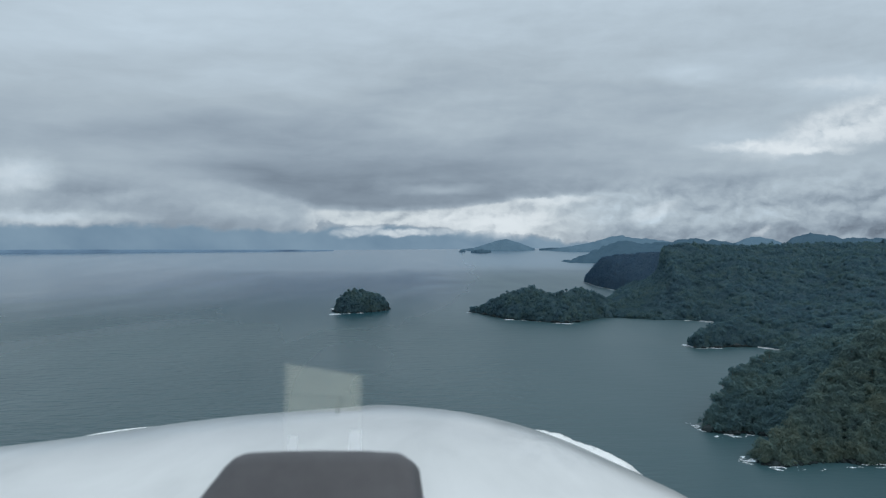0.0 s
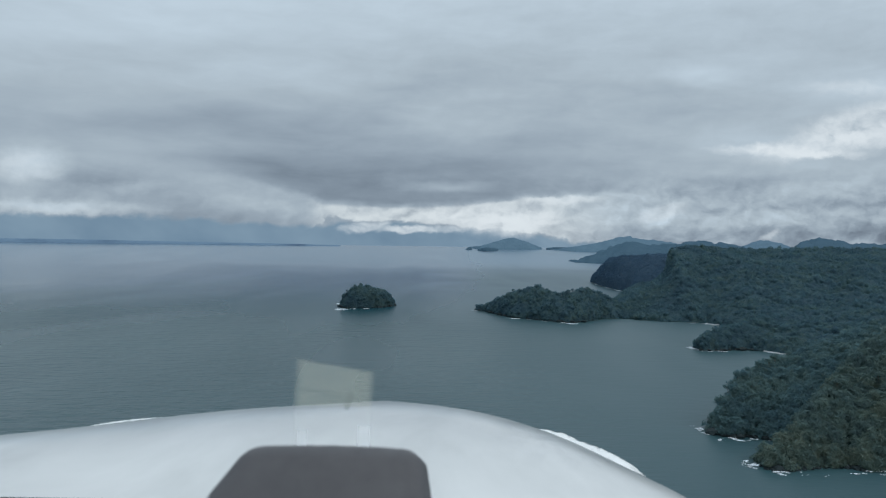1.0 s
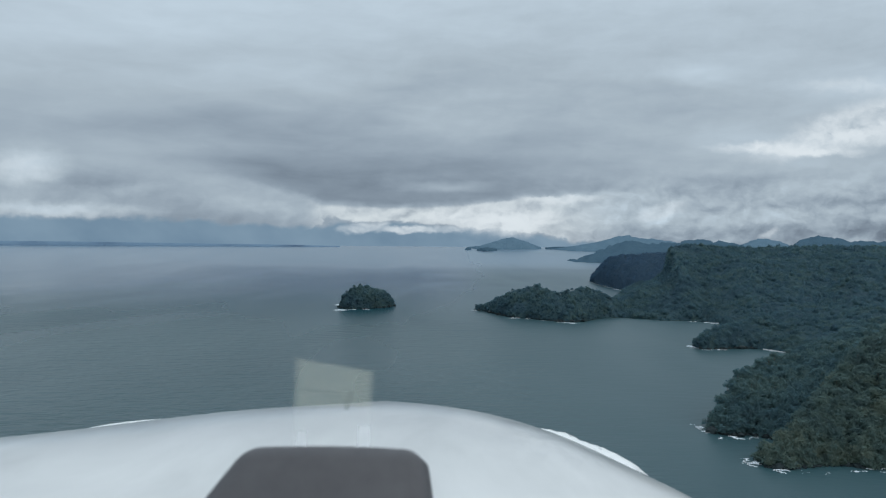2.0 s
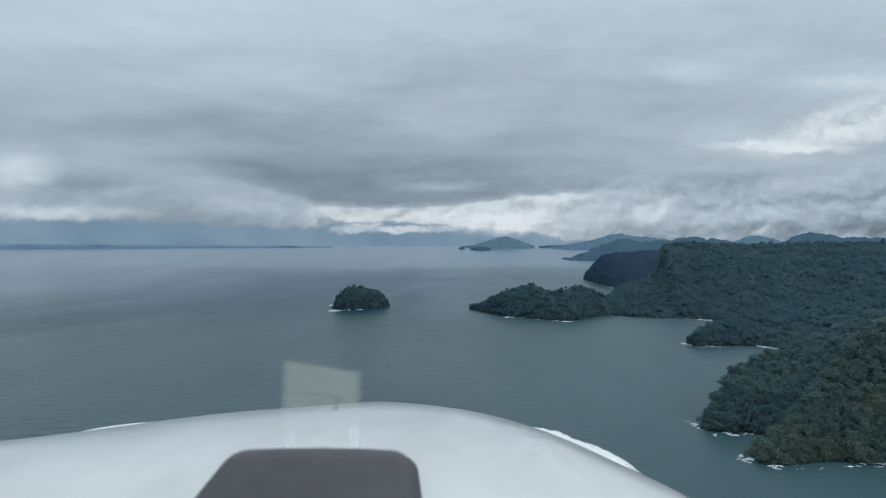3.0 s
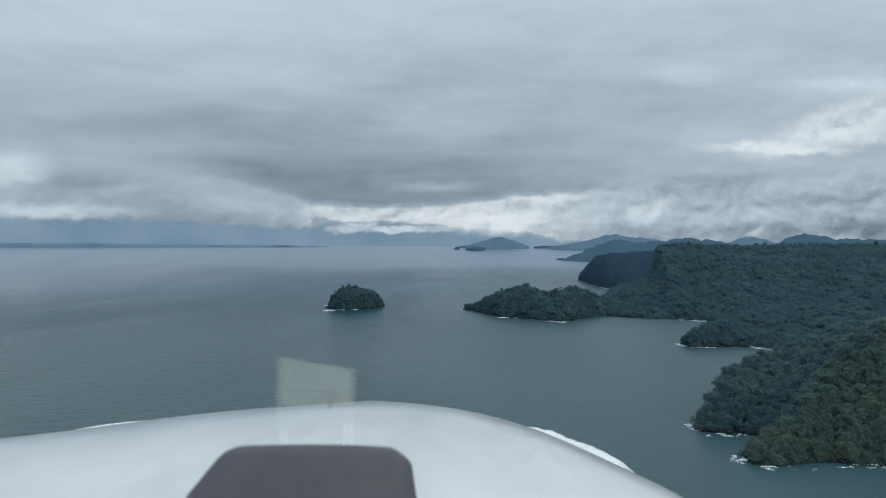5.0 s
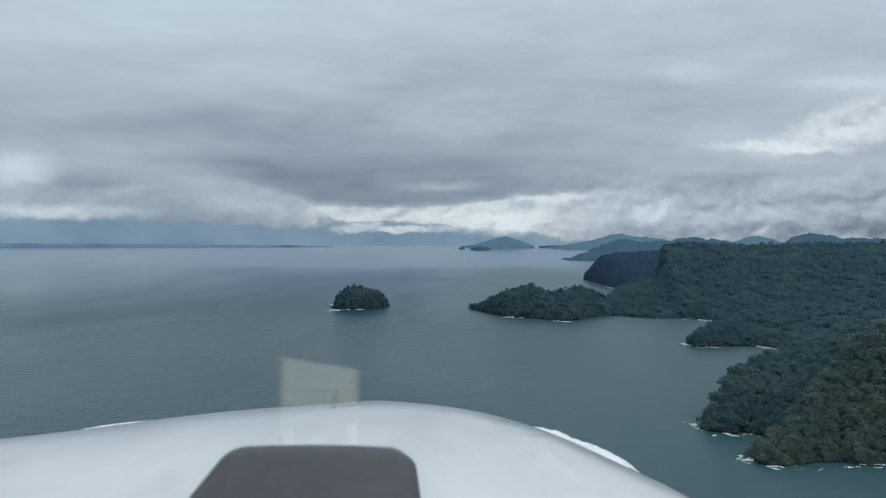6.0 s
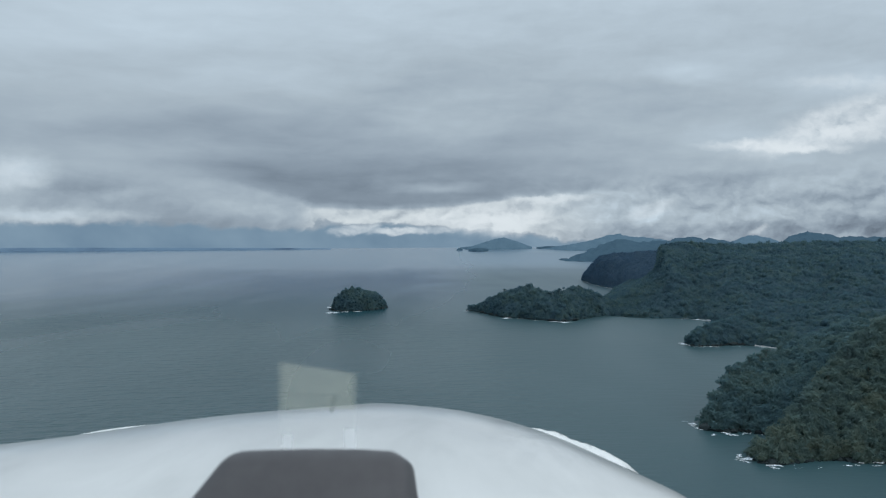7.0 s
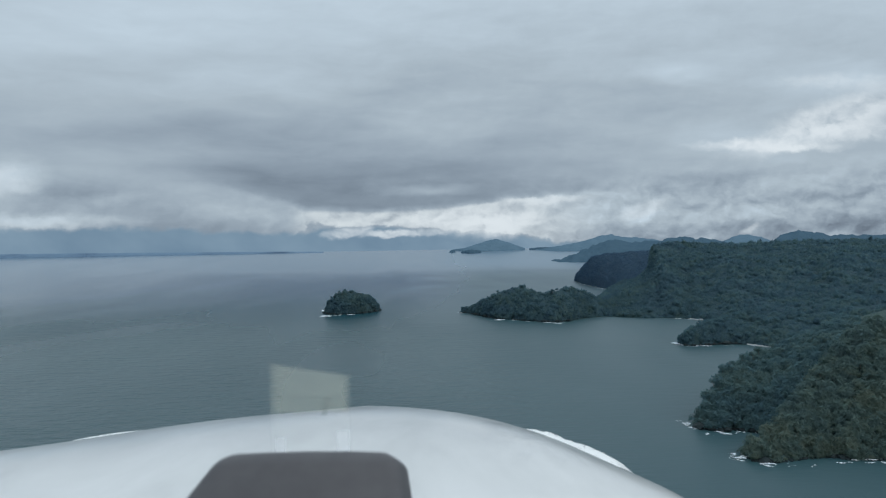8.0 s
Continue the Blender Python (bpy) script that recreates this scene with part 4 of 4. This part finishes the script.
surf_patch([(-236, 1590, 10, 26, 0.4), (-211, 1452, 14, 20, 0.5), (-190, 1466, 14, 9, 0.1), (-168, 1474, 15, 9, 0.15)],
           "white surf at the islet's seaward end", 1.0, 10)
foam(forms["cliff_cape"], [(0.4, 3.4, 16.0, 0.5)], "faint line of surf under the cliffs", 3.0, 11)
foam(forms["headland_front"], [(3.6, 6.0, 3.0, 0.2)], "thin surf along the spur's rocks", 0.8, 12)
shore_rocks(forms["headland_back"], 0.0, 4.5, 150, 1.1, "dark wet boulders at the headland's foot", 21)
shore_rocks(forms["headland_front"], 0.0, 6.0, 160, 1.0, "dark wet boulders along the spur", 22)
shore_rocks(forms["cove_cape"], 0.0, 3.5, 90, 1.3, "dark rocks at the low cape's edge", 23)
shore_rocks(forms["peninsula"], 0.0, 9.0, 160, 1.6, "dark rocks under the peninsula's trees", 24)
shore_rocks(forms["islet"], 0.0, 7.0, 120, 1.8, "dark rocks round the islet", 25)

# low dark coast along the horizon out at sea
bear = np.linspace(-0.78, -0.14, 60)
ring = 4840.0
bx, by = ring * np.sin(np.arctan(bear)), ring * np.cos(np.arctan(bear))
rise = np.interp(bear, [-0.78, -0.5, -0.34, -0.22, -0.14], [15.0, 13.0, 8.0, 4.0, -2.0]) + fbm(bear * 40, 0 * bear, 3.0) * 1.5
COAST = [(x * 0.997, y * 0.997, x, y, 127.0 + h) for x, y, h in zip(bx, by, rise)]
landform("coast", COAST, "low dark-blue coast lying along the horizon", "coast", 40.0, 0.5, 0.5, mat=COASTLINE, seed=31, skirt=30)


# ---------------------------------------------------------------- aircraft nose seen through the windscreen
def cowl_paint(q, p, geo):
    streak = q.noise(q.node("ShaderNodeMapping", {"Vector": p, "Scale": (2.2, 0.8, 1.0)}).outputs[0], 1.6, 5.0, 0.55, 0.4)
    c = q.ramp(streak, [(0.30, (0.54, 0.54, 0.524)), (0.5, (0.68, 0.68, 0.66)), (0.70, (0.79, 0.786, 0.765))])
    # smudges along the flank, with its shade and dark reflection painted in
    x, y, z = q.node("ShaderNodeSeparateXYZ", {0: p}).outputs
    smudge_shade = q.smooth(q.noise(q.node("ShaderNodeMapping", {"Vector": p, "Scale": (3.0, 1.1, 1.0)}).outputs[0], 2.4, 5.0, 0.6, 0.6), 0.38, 0.66)
    flank = q.math("MULTIPLY", q.smooth(x, 0.02, 0.30), q.smooth(y, 1.50, 1.95))
    return q.mix(q.math("MULTIPLY", q.math("MULTIPLY", smudge_shade, flank), 0.8), c, (0.33, 0.335, 0.33))


COWL = surface("white_aircraft_paint", cowl_paint, 0.34, lambda q, p: (q.noise(p, 4.0, 2.0, 0.5), 0.4, 0.006), spec=0.5, coat=1.0)
DARK = surface("dark_grey_vinyl", lambda q, p, geo: q.ramp(q.noise(p, 40.0, 4.0), [(0.3, (0.114, 0.110, 0.116)), (0.7, (0.140, 0.136, 0.142))]), 0.7,
               lambda q, p: (q.noise(p, 900.0, 3.0), 0.3, 0.0006))
BLACK = surface("matt_black_glareshield", lambda q, p, geo: q.ramp(q.noise(p, 60.0, 4.0), [(0.3, (0.006, 0.006, 0.007)), (0.7, (0.012, 0.012, 0.013))]), 0.95, spec=0.1)

# rim of the nose: x, distance ahead, height below the eye
RIM_X = 1.25 * np.array([-1.27, -1.125, -0.882, -0.61, -0.295, -0.168, 0.05, 0.22, 0.35, 0.44, 0.47])
RIM_Y = 1.25 * np.array([1.58, 1.95, 2.05, 2.15, 2.20, 2.20, 2.06, 1.90, 1.60, 1.36, 1.18])
RIM_Z = 1.25 * np.array([-0.530, -0.5105, -0.4840, -0.463, -0.448, -0.4422, -0.4365, -0.4490, -0.4515, -0.4550, -0.475])
aircraft = tagged(new("aircraft"), "white light aircraft in flight, with a smooth rounded nose", "aircraft")
aircraft.location = (0, 0, EYE)
n_s, n_t = 110, 44
ss = np.linspace(0, 1, n_s)


def spline(values):
    """Smooth curve through evenly keyed values (Catmull-Rom)."""
    p = np.concatenate([[2 * values[0] - values[1]], values, [2 * values[-1] - values[-2]]])
    f_ = ss * (len(values) - 1)
    k = np.minimum(f_.astype(int), len(values) - 2)
    t = f_ - k
    a, b, c, d = p[k], p[k + 1], p[k + 2], p[k + 3]
    return 0.5 * (2 * b + (c - a) * t + (2 * a - 5 * b + 4 * c - d) * t ** 2 + (3 * b - a - 3 * c + d) * t ** 3)


ex, ey, ez = spline(RIM_X), spline(RIM_Y), spline(RIM_Z)
NEAR = 1.36
cow = []
for k in range(n_s):
    fall = ez[k] / ey[k]
    span = max(ey[k] - NEAR, 0.05)
    out = Vector((ex[k] + 0.5, ey[k] - 1.2)).normalized()
    for t in np.linspace(0, 1.0, n_t):
        if t <= 0.7:
            # swells from the windscreen's foot and leans into the line of sight at the rim
            w = t / 0.7
            h00, h10 = 2 * w ** 3 - 3 * w ** 2 + 1, w ** 3 - 2 * w ** 2 + w
            h01, h11 = -2 * w ** 3 + 3 * w ** 2, w ** 3 - w ** 2
            xx, yy = ex[k] * (0.93 + 0.07 * w), NEAR + span * w
            zz = h00 * (-0.462 - 0.6 * max(ex[k] - 0.2, 0.0) ** 2) + h10 * 0.03 * span + h01 * ez[k] + h11 * fall * span
        else:
            w = (t - 0.7) / 0.3
            xx, yy = ex[k] + out.x * 0.30 * w, ey[k] + out.y * 0.30 * w
            zz = ez[k] + fall * 0.30 * w * (max(out.y, 0.4) + 1.3 * max(out.x, 0.0) ** 2) - 0.32 * w ** 2
        cow.append((xx, yy, zz))
    lx, ly, lz = cow[-1]
    for w in (0.15, 0.35, 0.6, 0.85, 1.0):
        # flanks roll under to the belly
        c = math.cos(w * math.pi / 2)
        cow.append((-0.55 + (lx + 0.55) * (0.55 + 0.45 * c), NEAR + (ly - NEAR) * (0.75 + 0.25 * c), lz + (-1.15 - lz) * math.sin(w * math.pi / 2)))
cowling = new("cowling", tri_mesh("cowling", cow, grid_faces(n_s, n_t + 5), COWL, True))
cowling.parent = aircraft
tagged(cowling, "glossy white top cowling")


def lip(first, last, tall, ragged, label, seed):
    """A bright raised lip that shows past the cowling's rim."""
    rng = np.random.default_rng(seed)
    inside = [k for k in range(n_s) if first <= ex[k] <= last]
    fine_k = np.linspace(inside[0], inside[-1], 70)
    bm = bmesh.new()
    rings = []
    for i, k in enumerate(fine_k):
        w = i / 69
        x, y, z = (np.interp(k, np.arange(n_s), e) for e in (ex, ey, ez))
        h = tall(w) * (1 + ragged * (1.0 - 0.85 * min(1.0, w * 1.8)) * float(fbm(np.array([w * 40.0]), np.array([0.3]), seed, 3)[0])) + 0.0004
        out, fall = Vector((x + 0.5, y - 1.2)).normalized(), z / y
        drop = fall * (max(out.y, 0.4) + 1.3 * max(out.x, 0.0) ** 2)
        rings.append([bm.verts.new((x + out.x * d, y + out.y * d, z + drop * d - 3.5 * max(d, 0.0) ** 2 + a)) for d, a in
                      ((-0.012, -0.012), (0.0, 0.003), (0.03, h * 0.8 + 0.006), (0.05, h + 0.010), (0.08, h * 0.9 + 0.022), (0.12, -0.02))])
    for a, b in zip(rings, rings[1:]):
        for j in range(5):
            bm.faces.new((a[j], b[j], b[j + 1], a[j + 1]))
    return part("inlet_lip", bm, LIP, aircraft, label)


LIP = surface("bright_white_enamel", lambda q, p, geo: q.ramp(q.noise(p, 30.0, 6.0, 0.7), [(0.36, (0.30, 0.31, 0.31)), (0.43, (0.88, 0.89, 0.88))]), 0.4)
lip(-1.28, -0.95, lambda w: 0.012 * math.sin(math.pi * w) ** 0.8, 0.15, "smooth white inlet lip", 2)
lip(0.255, 0.455, lambda w: 0.0185 * float(np.interp(w, [0, 0.15, 0.35, 0.5, 0.7, 0.88, 1], [0.1, 0.42, 0.5, 0.8, 1.0, 0.75, 0.05])), 1.3, "chipped white inlet lip", 4)


def box(size, at, bevel=0.0, segments=3):
    bm = bmesh.new()
    bmesh.ops.create_cube(bm, size=1.0)
    for w in bm.verts:
        w.co = Vector((w.co.x * size[0] + at[0], w.co.y * size[1] + at[1], w.co.z * size[2] + at[2]))
    if bevel:
        bmesh.ops.bevel(bm, geom=list(bm.edges), offset=bevel, segments=segments, profile=0.5, affect="EDGES")
    return bm


# plain cabin round the seat, below and behind the view
TRIM = surface("grey_cabin_trim", lambda q, p, geo: q.ramp(q.noise(p, 9.0, 5.0), [(0.3, (0.38, 0.38, 0.37)), (0.7, (0.48, 0.48, 0.47))]), 0.8,
               lambda q, p: (q.noise(p, 220.0, 3.0), 0.3, 0.001))
part("firewall", box((1.9, 0.03, 0.68), (-0.5, 1.33, -0.81), 0.005), COWL, aircraft, smooth=False)
part("cabin_floor", box((1.94, 2.62, 0.04), (-0.5, 0.02, -1.13), 0.01), TRIM, aircraft, "grey cabin floor", smooth=False)
part("rear_bulkhead", box((1.94, 0.04, 1.76), (-0.5, -1.27, -0.23), 0.01), TRIM, aircraft, "grey rear bulkhead", smooth=False)
for x in (-1.45, 0.45):
    part("side_wall", box((0.04, 2.55, 0.64), (x, 0.03, -0.79), 0.01), COWL, aircraft, "white side wall", smooth=False)
    part("door_post", box((0.04, 0.10, 1.10), (x, 0.10, 0.08), 0.01), TRIM, aircraft, "grey door post", smooth=False)
roof = box((1.98, 1.50, 0.05), (-0.5, -0.55, 0.645), 0.02)
for w in roof.verts:
    w.co.z -= 0.10 * (w.co.x + 0.5) ** 2
part("roof", roof, COWL, aircraft, "white cabin roof")

# ---------------------------------------------------------------- glareshield and its hood
glareshield = part("glareshield", box((1.86, 1.14, 0.03), (-0.5, 0.73, -0.448), 0.008), BLACK, aircraft, "matt black padded glareshield", smooth=False)
bm = bmesh.new()
# outline as slopes from the eye, on a plane that leans away; the back ring drops behind it
OUTLINE = [(-0.86, -1.549), (-0.3516, -0.342), (-0.284, -0.260), (-0.226, -0.2581), (-0.168, -0.2574), (-0.110, -0.2585), (-0.0516, -0.262), (-0.0355, -0.387), (-0.03, -1.549)]
LEAN = 1.2
depth = [(0.62 + 0.16 * LEAN) / (1 - LEAN * c) for _, c in OUTLINE]
ring_f = [bm.verts.new((a_ * d, d, c * d)) for (a_, c), d in zip(OUTLINE, depth)]
ring_r = [bm.verts.new((a_ * d * 1.02, d + 0.18, c * d - 0.055 if c > -0.6 else c * d)) for (a_, c), d in zip(OUTLINE, depth)]
bm.faces.new(ring_f)
bm.faces.new(ring_r[::-1])
for k in range(9):
    j = (k + 1) % 9
    bm.faces.new((ring_f[j], ring_f[k], ring_r[k], ring_r[j]))
bm.normal_update()
bmesh.ops.bevel(bm, geom=[e for e in bm.edges if e.calc_face_angle(3.0) > 0.3], offset=0.013, segments=5, profile=0.5, affect="EDGES")
part("hood", bm, DARK, glareshield, "dark grey moulded hood")


# a card's reflection in the raked windscreen, built as translucent sheets; x across, then metres up the slope
def translucent(name, colour, clear):
    m, nt = tree_of(name)
    q = Graph(nt)
    p = q.node("ShaderNodeNewGeometry").outputs["Position"]
    fleck = q.noise(p, 18.0, 4.0)
    c = q.mix(fleck, colour, tuple(0.86 * k for k in colour))
    body = q.node("ShaderNodeMixShader", {0: 0.93, 1: q.node("ShaderNodeBsdfDiffuse", {"Color": c}).outputs[0], 2: q.node("ShaderNodeBsdfTranslucent", {"Color": c}).outputs[0]})
    through_it = q.node("ShaderNodeBsdfTransparent")
    body_ = q.node("ShaderNodeAttribute", attribute_name="body").outputs["Fac"]
    dense = q.math("SUBTRACT", 1.0 - clear, q.math("MULTIPLY", q.math("SUBTRACT", fleck, 0.5), 0.12))
    amount = q.math("SUBTRACT", 1.0, q.math("MULTIPLY", dense, body_))
    mix = q.node("ShaderNodeMixShader", {0: amount, 1: body.outputs[0], 2: through_it.outputs[0]})
    q.node("ShaderNodeOutputMaterial", {"Surface": mix.outputs[0]})
    return m


RAKE = Matrix.Translation((0, 1.3, EYE - 0.45)) @ Matrix(((1, 0, 0, 0), (0, -math.cos(radians(30)), -0.5, 0), (0, 0.5, -math.cos(radians(30)), 0), (0, 0, 0, 1)))


def film_sheet(corners, lift, feather=0.010):
    """A thin sheet on the windscreen's plane, thinning out towards its edges."""
    bm = bmesh.new()
    body = bm.verts.layers.float.new("body")
    face = bm.faces.new([bm.verts.new((x, y, lift)) for x, y in corners])
    for depth_ in (0.25, 0.6, 1.0):
        bmesh.ops.inset_region(bm, faces=[face], thickness=feather / 3, use_boundary=True, use_even_offset=True)
        for w in face.verts:
            w[body] = depth_
    return bm


card = tagged(new("card"), "reflection of a cream card in the raked windscreen, built as a translucent sheet", "card")
card.matrix_world = RAKE
CARD = translucent("cream_card_reflection", (0.98, 0.955, 0.76), 0.77)
THIN = translucent("faint_card_reflection", (0.98, 0.97, 0.93), 0.80)
BRIGHT_FILM = translucent("bright_reflection_strip", (0.98, 0.98, 0.98), 0.45)
INK = translucent("faded_print", (0.20, 0.20, 0.19), 0.78)
part("sheet", film_sheet([(-0.1496, 0.7017), (-0.1773, 0.5592), (-0.0918, 0.5592), (-0.0803, 0.6685)], 0.0), CARD, card, smooth=False)
part("lower_sheet", film_sheet([(-0.1773, 0.5592), (-0.2117, 0.3828), (-0.1103, 0.3841), (-0.0918, 0.5592)], 0.0), THIN, card, "fainter lower half of the reflection", smooth=False)
# bright strips of the reflection, added as denser sheets
part("reflected_strip", film_sheet([(-0.1865, 0.482), (-0.2053, 0.3829), (-0.1910, 0.3831), (-0.1734, 0.482)], 0.002, 0.003), BRIGHT_FILM, card, "bright strip in the reflection", smooth=False)
part("reflected_strip", film_sheet([(-0.1140, 0.503), (-0.1274, 0.3839), (-0.1103, 0.3841), (-0.0986, 0.503)], 0.002, 0.003), BRIGHT_FILM, card, "bright strip in the reflection", smooth=False)
part("printed_line", film_sheet([(-0.1589, 0.6212), (-0.1589, 0.6152), (-0.1177, 0.6090), (-0.1177, 0.6150)], 0.002, 0.002), INK, card, "faint printed line in the reflection", smooth=False)
part("printed_line", film_sheet([(-0.1122, 0.6151), (-0.1233, 0.5582), (-0.1163, 0.5582), (-0.1052, 0.6151)], 0.002, 0.002), INK, card, "faint printed line in the reflection", smooth=False)
